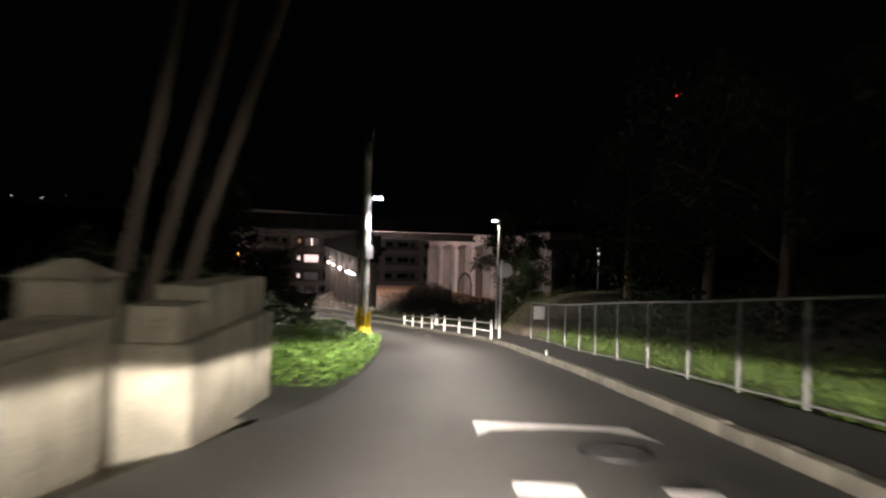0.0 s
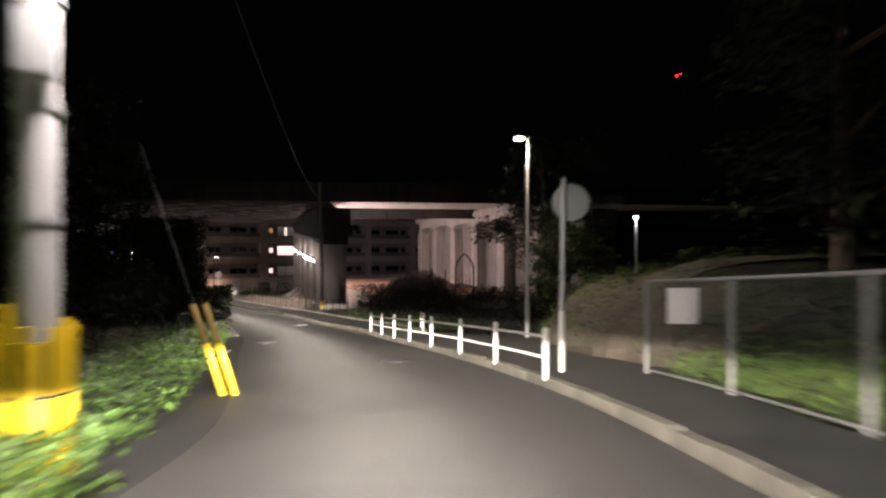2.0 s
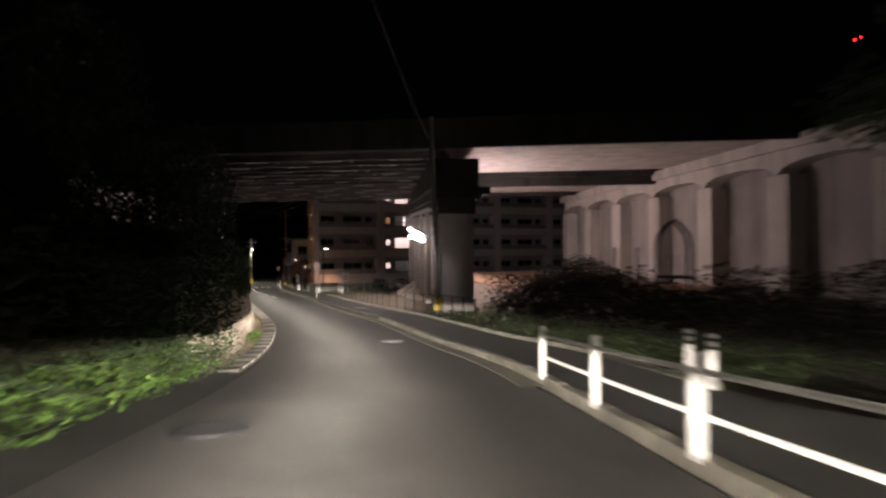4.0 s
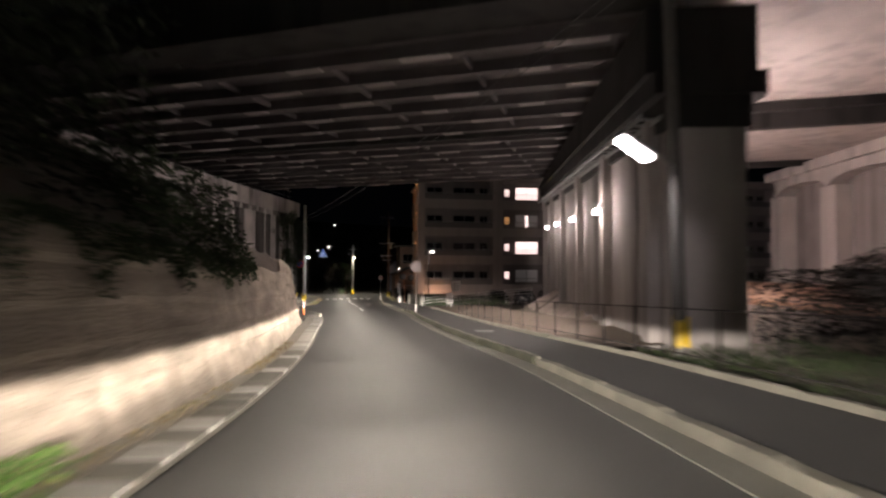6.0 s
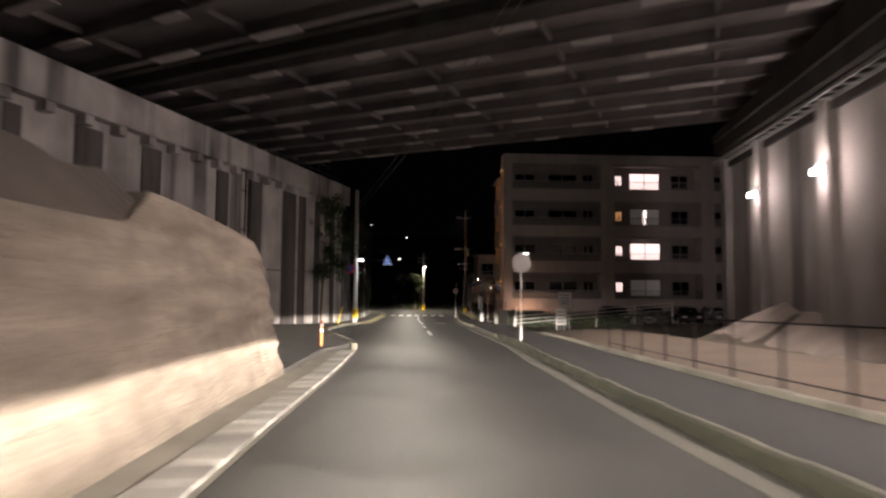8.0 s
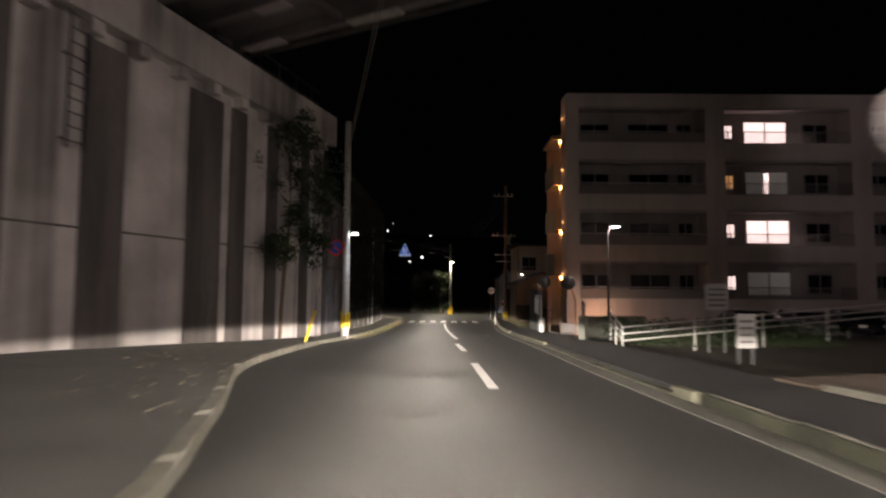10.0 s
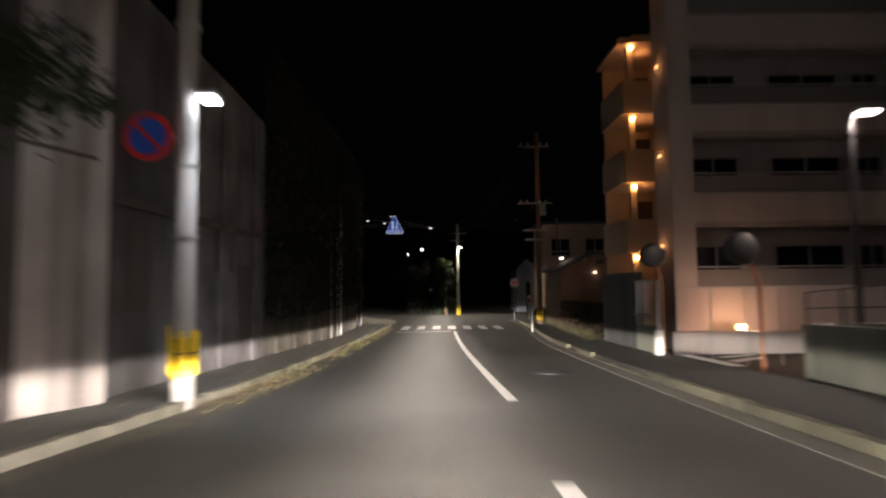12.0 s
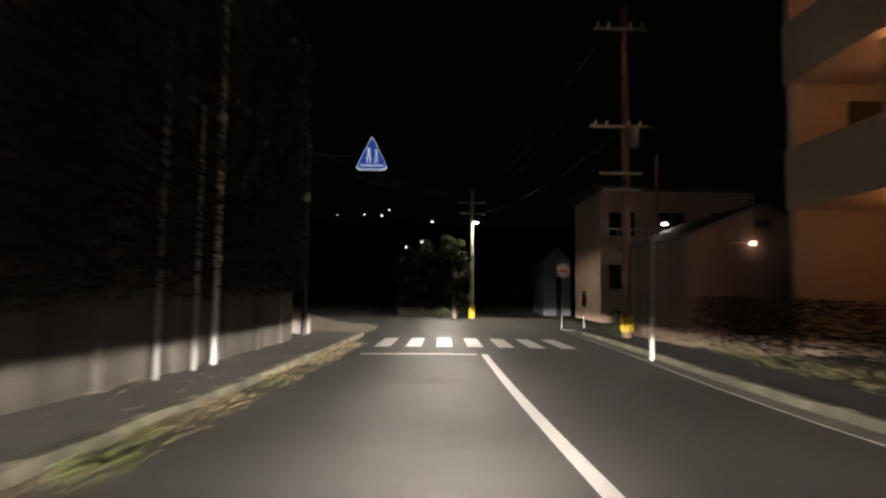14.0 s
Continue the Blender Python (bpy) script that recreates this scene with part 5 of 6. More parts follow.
part("coping", boxes((-0.26, -1.95, 1.02, 0.6, 4.0, 0.13), bevel=0.02), STONE, nw)

# ---------------------------------------------------------------- plants
PALE_BARK = mat("pale_bark", (0.085, 0.072, 0.06), 0.9, 0.3, 4, 25, 0.5, stretch=(1, 1, 0.25))
def tree(name, label, x, y, z, h, r, crown, n_leaf, seed, lean=(0, 0), leaf=0.09, bare=0.4, material=None, spread=1.0, bark=None):
    bark = bark or BARK
    rng = random.Random(seed)
    t = thing(name, label, "tree", (x, y, z))
    top = Vector((lean[0], lean[1], h))
    pts = [top * q + Vector((math.sin(q * 5 + seed) * 0.12 * q, math.cos(q * 4 + seed) * 0.12 * q, -0.3 if q == 0 else 0)) for q in np.linspace(0, 1, 8)]
    bm = bmesh.new()
    tube(bm, pts, [r * (1.25 - 1.0 * q) for q in np.linspace(0, 1, 8)], 10)
    part("trunk", bm, bark, t, smooth=True)
    tips = []
    for k in range(9):
        q = bare + (1 - bare) * (k + 0.5) / 9
        p0 = top * q
        a = k * 2.4 + seed
        ln = crown * rng.uniform(0.55, 1.0)
        p1 = p0 + Vector((math.cos(a) * ln * 0.55 * spread, math.sin(a) * ln * 0.55 * spread, ln * 0.3))
        p2 = p0 + Vector((math.cos(a + 0.2) * ln * spread, math.sin(a + 0.2) * ln * spread, ln * 0.45))
        bl = bmesh.new()
        tube(bl, [p0, p1, p2], [r * 0.4, r * 0.22, r * 0.06], 6)
        part("limb", bl, BARK, t, smooth=True)
        tips += [p1, p2, (p1 + p2) / 2]
    tips.append(top)
    clumps = []
    for p in tips:
        for _ in range(3):
            clumps.append((p + Vector((rng.gauss(0, .3), rng.gauss(0, .3), rng.gauss(0, .25))) * crown * 0.5, crown * rng.uniform(0.14, 0.3)))

    def spot():
        c, rad = rng.choice(clumps)
        d = Vector((rng.gauss(0, 1), rng.gauss(0, 1), rng.gauss(0, 0.8))).normalized()
        return c + d * rad * rng.uniform(0.3, 1.0), d
    mesh_part("crown", leaves(rng, n_leaf, spot, leaf), material or FOLIAGE, t)
    return t


def thicket(name, label, category, n, seed, where, size, material, droop=0.6, long=1.8):
    rng = random.Random(seed)

    def spot():
        p = where(rng)
        return p, Vector((rng.uniform(-.4, .4), rng.uniform(-.4, .4), 0.5))
    return tagged(mesh_part(name, leaves(rng, n, spot, size, droop, long), material), label, category, kind="stuff")


def mound(s0, s1, u0, u1, h, side, seed):
    """Places in a bank of weeds of uneven height."""
    def where(rng):
        s, u = rng.uniform(s0, s1), rng.uniform(u0, u1)
        q = (u - u0) / (u1 - u0)
        top = h * (0.35 + 0.65 * math.sin(math.pi * min(1, 0.15 + q * 0.7))) * (0.7 + 0.5 * noise.noise(Vector((s * 0.6, u * 0.8, seed))))
        return side(s, u, max(0.02, top * (1 - rng.random() ** 2)))
    return where


thicket("weeds", "bright green broad-leaved weeds crowding the verge", "weeds", 24000, 3, mound(8.3, 18.5, 0.0, 2.8, 1.1, left_of, 1), 0.062, WEED)
thicket("weeds", "green weeds along the edge of the lane", "weeds", 5500, 4, mound(19, 41, 0.45, 2.3, 0.6, left_of, 2), 0.06, WEED)
thicket("weeds", "dark shaded weeds along the lane", "weeds", 5000, 14, mound(19, 41, 0.55, 2.9, 0.85, left_of, 2), 0.07, FOLIAGE)
thicket("shrubs", "dark tall shrubs behind the verge", "shrubs", 5000, 5, mound(9, 19, 2.2, 6.5, 2.4, left_of, 3), 0.14, FOLIAGE)
thicket("grass_bank", "green grass bank behind the mesh fence", "grass", 26000, 6, mound(-4, 21.5, 1.85, 6.0, 0.9, right_of, 4), 0.035, GRASS, 0.1, 4.6)
thicket("grass", "bright green grass at the foot of the mesh fence", "grass", 16000, 15, mound(-4, 21.6, 1.7, 2.9, 0.75, right_of, 4), 0.03, GRASS, 0.1, 4.6)
thicket("shrubs", "dark leafy shrubs on the hillside behind the fence", "shrubs", 12000, 7, mound(-2, 22, 5.5, 12, 3.6, right_of, 5), 0.16, FOLIAGE)
thicket("shrubs", "dark shrubs beside the playground", "shrubs", 14000, 8, mound(31, 49, 3.4, 9.5, 2.1, right_of, 6), 0.1, UNLIT_LEAVES)
thicket("bushes", "dark bushes before the near end of the retaining wall", "bushes", 5000, 17, lambda rng: left_of(rng.uniform(39.6, 42.4), rng.uniform(0.35, 2.6), 2.2 * rng.random() ** 0.8), 0.085, FOLIAGE)
thicket("creeper", "dark creeper hanging over the retaining wall", "creeper", 9000, 9, mound(41, 59, 1.2, 4.5, 3.4, left_of, 7), 0.07, DIM_LEAVES)
thicket("creeper", "dark creeper covering the tall wall", "creeper", 30000, 10, lambda rng: Vector((11.8 + rng.uniform(-.05, .25), rng.uniform(99.0, 116.2), -5.75 + 7.6 * rng.random() ** 0.9)), 0.11, UNLIT_LEAVES)
tree("tree", "slender street tree before the stained abutment wall", 11.3, 88.2, level(11, 88.6), 6.6, 0.1, 2.1, 11000, 11, lean=(0.25, 0.3), bare=0.38, leaf=0.085)
tree("tree", "leafy tree beside the playground path", 24.6, 29.2, -2.9, 6.4, 0.2, 2.5, 13000, 12, leaf=0.1, bare=0.3)
tree("tree", "tree with a leaning trunk on the bank", 22.2, 25.4, -2.8, 3.1, 0.1, 1.35, 7000, 13, lean=(0.3, 0.2), leaf=0.09, bare=0.15)
for k, (x, y, h) in enumerate(((15.5, 7.5, 6), (18.5, 11.5, 7), (20.5, 16.5, 7), (13.5, 2.5, 6.5))):
    tree("tree", "dark broad tree on the hillside", x, y, terrain(x, y), h, 0.2, 2.9, 3800, 20 + k, leaf=0.14, bare=0.25)
for k, (x, y, lx) in enumerate(((0.95, 8.9, 2.4), (0.6, 9.2, 2.0), (0.25, 9.4, 1.6))):
    tree("tree", "tall pale bare trunk behind the gate wall", x, y, level(x, y) - 0.1, 9, 0.115, 2.4, 1500, 30 + k, lean=(lx, -0.3), bare=0.78, bark=PALE_BARK)
thicket("bushes", "tall dark ivy-covered hedge beside the far lamp pole", "bushes", 9000, 43, lambda rng: (lambda x: Vector((x, rng.uniform(134.6, 138.0), -7.7 + (3.2 + 1.7 * math.sin((x - 12.9) * 0.75) + 0.4 * math.sin(x * 5.1)) * rng.random() ** 0.7)))(rng.uniform(13.3, 17.3)), 0.13, UNLIT_LEAVES)
tree("tree", "ivy-clad tree beside the far lamp pole", 16.9, 135.0, -7.8, 4.9, 0.14, 1.2, 8000, 41, leaf=0.1, bare=0.05)

# ---------------------------------------------------------------- distant hillside lights
FAR = glow("far_light", (1.0, 0.9, 0.85), 2.6)
rng = random.Random(77)
for k in range(8):
    y = rng.uniform(190, 330)
    x = 16 + rng.uniform(-44, 4)
    z = terrain(x, y) + rng.uniform(2.0, 5.0)
    fl = thing("distant_lamp", "small lit window on the far hillside", "distant light", (x, y, z), group="hillside lights")
    part("pane", boxes((0, 0, -0.4, rng.uniform(0.25, 0.7), 0.1, rng.uniform(0.25, 0.5))), FAR, fl)
    part("post", boxes((0, 0.1, -6.0, 0.08, 0.08, 6.2)), DARK_STEEL, fl)
for k, (x, y, h) in enumerate(((4.5, 36.5, 9), (8.0, 41.5, 9), (9.0, 46.5, 8.5), (7.0, 53.0, 9), (2.5, 31.0, 9))):
    tree("tree", "dark broad tree above the retaining wall", x, y, terrain(x, y), h, 0.22, 3.2, 4200, 50 + k, leaf=0.16, bare=0.15)
thicket("shrubs", "dark dense undergrowth above the retaining wall", "shrubs", 12000, 61, mound(34, 60, 2.5, 9, 4.5, left_of, 8), 0.16, DIM_LEAVES)

# ---------------------------------------------------------------- small things along the lane
def manhole(x, y, r, label, material, lift=0.0):
    s, u = along(x, y)
    q = beside(s, u, 0.031 + lift)
    mh = thing("manhole_cover", label, "manhole cover", q)
    a = beside(s + 0.5, u) - beside(s - 0.5, u)
    mh.matrix_world = Matrix.Translation(q) @ a.to_track_quat("Y", "Z").to_matrix().to_4x4()
    part("frame", rod(bmesh.new(), (0, 0, -0.03), (0, 0, 0.004), r * 1.1, seg=28), IRON, mh)
    part("lid", rod(bmesh.new(), (0, 0, -0.03), (0, 0, 0.009), r, seg=28), material, mh)
    bm = bmesh.new()
    for i in range(-3, 4):
        w = 2 * math.sqrt(max(0.0, (r * 0.9) ** 2 - (i * r * 0.25) ** 2))
        box(bm, 0, i * r * 0.25, 0.008, w, r * 0.08, 0.004)
    part("tread", bm, material, mh)


IRON = mat("cast_iron", (0.03, 0.03, 0.032), 0.6, 0.3, 6, 50, 0.2, metal=0.3)
manhole(4.2, 3.5, 0.3, "dark cast iron manhole cover in the lane", IRON)
manhole(14.1, 22.7, 0.34, "dark cast iron manhole cover in the lane", IRON)
manhole(13.7, 31.4, 0.34, "dark cast iron manhole cover by the verge", IRON)
manhole(18.3, 41.0, 0.34, "pale worn manhole cover in the lane", mat("worn_iron", (0.24, 0.225, 0.22), 0.45, 0.2, 6, 50, 0.2, metal=0.3))
manhole(18.9, 95.6, 0.36, "dark cast iron manhole cover in the lane", IRON)
manhole(21.6, 101.4, 0.36, "dark cast iron manhole cover in the footway", IRON)

manhole(20.9, 56.6, 0.3, "grey worn manhole cover in the footway", mat("grey_iron", (0.16, 0.155, 0.15), 0.6, 0.25, 6, 50, 0.2, metal=0.2), 0.12)

# orange flexible marker post
q = Vector((14.57, 69.5, level(14.6, 69.5) + 0.14))
mk = thing("marker_post", "orange plastic marker post with white bands", "marker post", q)
part("post", rod(bmesh.new(), (0, 0, 0), (0, 0, 0.72), 0.045, 0.04, seg=12), mat("orange_plastic", (0.8, 0.16, 0.02), 0.45, 0.1, 4, 30, 0.1), mk)
for z in (0.4, 0.56):
    part("band", rod(bmesh.new(), (0, 0, z), (0, 0, z + 0.09), 0.047, seg=12), WHITE_PAINT, mk)
part("foot", rod(bmesh.new(), (0, 0, -0.02), (0, 0, 0.03), 0.1, 0.06, seg=12), BLACK, mk)

# litter and stone block
lt = thing("litter", "crumpled pale green paper cup on the kerb", "litter", right_kerb(along(10.69, 11.49)[0], 0.1, 0.145))
part("paper", rod(bmesh.new(), (0, 0, 0), (0.04, 0.07, 0.11), 0.035, 0.045, seg=9), mat("pale_paper", (0.3, 0.38, 0.34), 0.7, 0.15, 8, 40, 0.2), lt)
sb = thing("stone_block", "white-topped concrete marker block on the corner", "block", (11.3, 118.6, level(11.3, 118.6) + 0.12))
part("block", boxes((0, 0, 0, 0.62, 0.5, 0.72), bevel=0.05), PALE_CONCRETE, sb)

# curved mirrors by the low wall
for x, y, h, r, gx in ((23.15, 95.8, 2.6, 0.35, 0.35), (22.72, 99.9, 2.85, 0.36, 0.25)):
    z = level(x, y)
    mr = thing("traffic_mirror", "round traffic mirror on a bent grey post by the wall", "traffic mirror", (x, y, z), group="car park mirrors")
    bm = bmesh.new()
    tube(bm, [(gx, 0, -0.2), (gx, 0, h - 0.9), (gx * 0.7, 0, h - 0.5), (0, 0, h)], [0.04] * 4)
    part("post", bm, mat("rusty_orange", (0.42, 0.17, 0.07), 0.6, 0.25, 4, 30, 0.15), mr)
    hood = bmesh.new()
    bmesh.ops.create_uvsphere(hood, u_segments=20, v_segments=12, radius=r, matrix=Matrix.Translation((0, -0.02, h)) @ Matrix.Diagonal((1, 0.45, 1, 1)))
    part("hood", hood, mat("mirror_hood", (0.045, 0.042, 0.042), 0.5, 0.15, 3, 30, 0.05), mr)
    part("rim", disc(bmesh.new(), r * 0.94, 0.012, pose(0, 0.16, h, 90)), mat("mirror_hood", (0.045, 0.042, 0.042)), mr)

# notice boards of the car park
for x, y, w, h, z0, rz in ((25.9, 86.6, 0.75, 0.85, 1.2, 0), (24.6, 82.4, 0.55, 0.85, 0.25, 10)):
    z = level(x, y)
    nb = thing("notice_board", "white notice board with grey lines at the car park", "sign", (x, y, z), rz=rz)
    part("post", boxes((-w * 0.35, 0.05, -0.2, 0.05, 0.05, z0 + 0.4), (w * 0.35, 0.05, -0.2, 0.05, 0.05, z0 + 0.4)), GALVANISED, nb)
    part("board", boxes((0, 0, z0, w, 0.03, h), bevel=0.008), WHITE_PAINT, nb)
    for k in range(4):
        part("text_bar", boxes((0, -0.018, z0 + h * (0.15 + 0.2 * k), w * 0.7, 0.006, 0.06)), mat("print_grey", (0.25, 0.22, 0.22), 0.6, 0.1, 5, 30, 0), nb)


# parked cars
def car(x, y, z, rz, label, paint):
    c = thing("car", label, "car", (x, y, z), rz=rz)
    prof = [(-2.0, 0.35), (-2.05, 0.75), (-1.9, 0.95), (-1.2, 1.02), (-0.7, 1.45), (0.9, 1.48), (1.75, 1.05), (2.0, 0.9), (2.05, 0.4)]
    bm = bmesh.new()
    sides = []
    for sx in (-0.82, 0.82):
        sides.append([bm.verts.new((px, sx * (0.86 if pz > 1.2 else 1.0), pz)) for px, pz in prof])
    bm.faces.new(sides[0])
    bm.faces.new(sides[1][::-1])
    for k in range(len(prof)):
        bm.faces.new((sides[0][k], sides[0][(k + 1) % len(prof)], sides[1][(k + 1) % len(prof)], sides[1][k]))
    bmesh.ops.bevel(bm, geom=list(bm.edges), offset=0.05, segments=2, affect="EDGES")
    part("body", bm, paint, c, smooth=True)
    for sx in (-1, 1):
        part("side_window", boxes((0.1, sx * 0.775, 1.08, 1.7, 0.03, 0.3), bevel=0.01), DARK_GLASS, c)
    part("windscreen", boxes((-0.96, 0, 1.05, 0.03, 1.25, 0.34)), DARK_GLASS, c)
    for wx in (-1.25, 1.25):
        for sx in (-1, 1):
            w = part("wheel", rod(bmesh.new(), (wx, sx * 0.62, 0.31), (wx, sx * 0.84, 0.31), 0.31, seg=20), BLACK, c)
            part("rim", rod(bmesh.new(), (wx, sx * 0.82, 0.31), (wx, sx * 0.855, 0.31), 0.2, seg=14), GALVANISED, w)
    for sy in (-0.55, 0.55):
        part("headlight", boxes((-1.99, sy, 0.7, 0.08, 0.36, 0.14), bevel=0.02), WHITE_PAINT, c)
    return c


CAR_DARK = mat("car_paint_dark", (0.02, 0.02, 0.025), 0.25, 0.1, 2, 30, 0.0, metal=0.3)
CAR_GREY = mat("car_paint_silver", (0.3, 0.3, 0.32), 0.3, 0.1, 2, 30, 0.0, metal=0.5)
for k, (x, y) in enumerate(((32.4, 97.0), (35.4, 97.4), (38.3, 97.8), (41.2, 98.2), (44.2, 98.5))):
    car(x, y, terrain(x, y) + 0.02, 82, "dark parked car in front of the block" if k % 2 == 0 else "silver parked car in front of the block", CAR_DARK if k % 2 == 0 else CAR_GREY)

# fence of the garden in front of the block
gf2 = thing("garden_fence", "thin grey steel fence frame by the car park entry", "fence")
for k in range(6):
    x = 22.75 + 0.9 * k
    part("post", boxes((x, 98.4, level(x, 98.4) - 0.2, 0.03, 0.03, 2.1)), GALVANISED, gf2)
part("rail", boxes((25.0, 98.4, level(24, 98.4) + 1.85, 4.6, 0.03, 0.03)), GALVANISED, gf2)

# playground climbing frame and slide
pl = thing("climbing_frame", "dark steel climbing tower with arched top and slide", "play equipment", (30.3, 42.8, -3.85), rz=-35)
for x in (-0.6, 0.6):
    for y in (-0.6, 0.6):
        part("post", rod(bmesh.new(), (x, y, -0.4), (x, y, 2.4), 0.05, seg=8), DARK_STEEL, pl)
for y in (-0.6, 0.6):
    bm = bmesh.new()
    tube(bm, [(-0.6, y, 2.35), (-0.5, y, 2.8), (-0.2, y, 3.2), (0, y, 3.35), (0.2, y, 3.2), (0.5, y, 2.8), (0.6, y, 2.35)], [0.05] * 7)
    part("arch", bm, DARK_STEEL, pl)
part("platform", boxes((0, 0, 1.1, 1.3, 1.3, 0.08)), DARK_STEEL, pl)
for k in range(6):
    part("bar", rod(bmesh.new(), (-0.6 + 0.24 * k, -0.6, 1.18), (-0.6 + 0.24 * k, -0.6, 2.0), 0.02, seg=6), DARK_STEEL, pl)
bm = bmesh.new()
a = [bm.verts.new(q) for q in ((0.6, -0.3, 1.15), (0.6, 0.3, 1.15), (2.6, 0.3, 0.15), (2.6, -0.3, 0.15), (0.6, -0.3, 1.08), (0.6, 0.3, 1.08), (2.6, 0.3, 0.08), (2.6, -0.3, 0.08))]
for f in ((0, 1, 2, 3), (7, 6, 5, 4), (0, 4, 5, 1), (1, 5, 6, 2), (2, 6, 7, 3), (3, 7, 4, 0)):
    bm.faces.new([a[i] for i in f])
part("slide", bm, mat("rust_red", (0.3, 0.08, 0.04), 0.6, 0.2, 4, 30, 0.1), pl)
for k, (x, y) in enumerate(((27.6, 44.2), (28.2, 45.0))):
    part("side_post", rod(bmesh.new(), (-2.2 + k * 0.9, 0.2, -0.3), (-2.2 + k * 0.9, 0.2, 2.3), 0.05, seg=8), DARK_STEEL, pl)

# heap of pale soil against the pier, and the fence of the playground
bm = bmesh.new()
rng = random.Random(5)
cols = []
for i in range(61):
    y = 54.5 + 0.375 * i
    ring = []
    for k in range(9):
        q = k / 8
        lumps = 0.25 + 1.1 * abs(noise.noise(Vector((y * 0.36 + 3, 2.0, 0)))) + 0.3 * noise.noise(Vector((y * 0.9, q * 2, 5)))
        h = min(0.62, lumps) * 0.95 * math.sin(0.5 * math.pi * q) ** 1.3 * smooth(54.5, 58.0, y) * (1 - 0.95 * smooth(63.0, 72.0, y))
        p = P1(y) + Vector((-1.7 * (1 - q), 0, 0))
        ring.append(bm.verts.new((p.x, p.y, terrain(p.x, p.y) + 0.0 + max(-0.05, h + 0.12 * noise.noise(Vector((p.x, p.y, 4)))))))
    cols.append(ring)
for r0, r1 in zip(cols[:-1], cols[1:]):
    for k in range(8):
        bm.faces.new((r0[k], r0[k + 1], r1[k + 1], r1[k]))
so = part("soil_heap", bm, mat("pale_soil", (0.3, 0.25, 0.215), 0.95, 0.45, 1.2, 25, 0.8), None, smooth=True)
tagged(so, "pale sandy soil heaped against the pier wall", "soil", kind="stuff")

# overhead wires
def cable(label, a, b, sag, r=0.012):
    a, b = Vector(a), Vector(b)
    pts = [a.lerp(b, q) - Vector((0, 0, sag * 4 * q * (1 - q))) for q in np.linspace(0, 1, 14)]
    c = part("overhead_cable", tube(bmesh.new(), pts, [r] * 14, 6), DARK_CABLE)
    return tagged(c, label, "cable", "overhead cables")


DARK_CABLE = mat("cable_sheath", (0.09, 0.085, 0.085), 0.6, 0.1, 3, 20, 0.05)
cable("thin overhead cable strung below the viaduct", (22.3, 49.0, 3.0), (13.1, 91.4, 1.5), 0.5)
cable("thin overhead cable strung below the viaduct", (22.3, 49.0, 2.75), (13.1, 91.4, 1.2), 0.6)
cable("overhead cable rising from the pier pole", (22.3, 49.0, 3.4), (7.95, 16.5, 5.2), 0.8)
for dx, z1 in ((-0.8, 0.1), (0.0, 0.1), (0.8, 0.1), (0.3, -0.8)):
    cable("overhead cable near the junction", (18.0 + dx, 135.4, z1), (22.5 + dx * 0.6, 119.1, 3.8 if z1 > 0 else 0.3), 0.6, 0.014)
    cable("overhead cable beyond the junction", (18.0 + dx, 135.4, z1), (6.0 + dx, 128.0 , 2.5), 0.5, 0.014)

# dry leaves along the left kerb and at the foot of the wall
def litter_places(s0, s1, u0, u1, side):
    def where(rng):
        for _ in range(12):
            s = rng.uniform(s0, s1)
            if noise.noise(Vector((s * 0.55, u0, 7.0))) * 0.7 + noise.noise(Vector((s * 1.9, u0, 3.0))) * 0.5 > rng.uniform(-0.25, 0.45):
                break
        return side(s, u0 + (u1 - u0) * math.sqrt(rng.random()), 0.03 + 0.02 * rng.random())
    return where


def clumps_at(spots, u0, u1, h, side):
    """Small tufts at a few places along the kerb."""
    def where(rng):
        return side(rng.choice(spots) + rng.gauss(0, 0.28), rng.uniform(u0, u1), 0.02 + h * rng.random() ** 1.5)
    return where


thicket("fallen_leaves", "dry yellow leaves gathered along the kerb", "leaves", 2300, 71, litter_places(95, 121, -0.7, 0.0, left_of), 0.045, LEAF_LITTER, 0.2, 1.5)
thicket("fallen_leaves", "dry yellow leaves scattered over the pavement", "leaves", 700, 77, lambda rng: left_of(rng.uniform(78, 120), 0.2 + 3.0 * rng.random(), 0.19), 0.045, LEAF_LITTER, 0.2, 1.5)
thicket("fallen_leaves", "dry leaves in the drain channel", "leaves", 1600, 72, litter_places(42, 60, 0.45, 0.8, left_of), 0.035, LEAF_LITTER, 0.2, 1.5)
thicket("weeds", "small green weeds growing along the kerb", "weeds", 300, 73, clumps_at((99.2, 104.5, 107.4, 107.7, 112.0), -0.6, -0.2, 0.16, left_of), 0.045, mat("pale_weed", (0.14, 0.16, 0.055), 0.75, 0.4, 1.5, 8, 0.1, island=0.45))
thicket("weeds", "green weeds at the foot of the retaining wall", "weeds", 260, 74, mound(46.2, 47.6, 0.45, 0.75, 0.4, left_of, 10), 0.055, WEED)
thicket("grass", "dark green grass on the verge beyond the footway", "grass", 9000, 78, mound(36, 54, 2.35, 6.5, 0.4, right_of, 11), 0.04, mat("verge_grass", (0.04, 0.062, 0.02), 0.75, 0.4, 1.5, 8, 0.1, island=0.4), 0.1, 3.6)
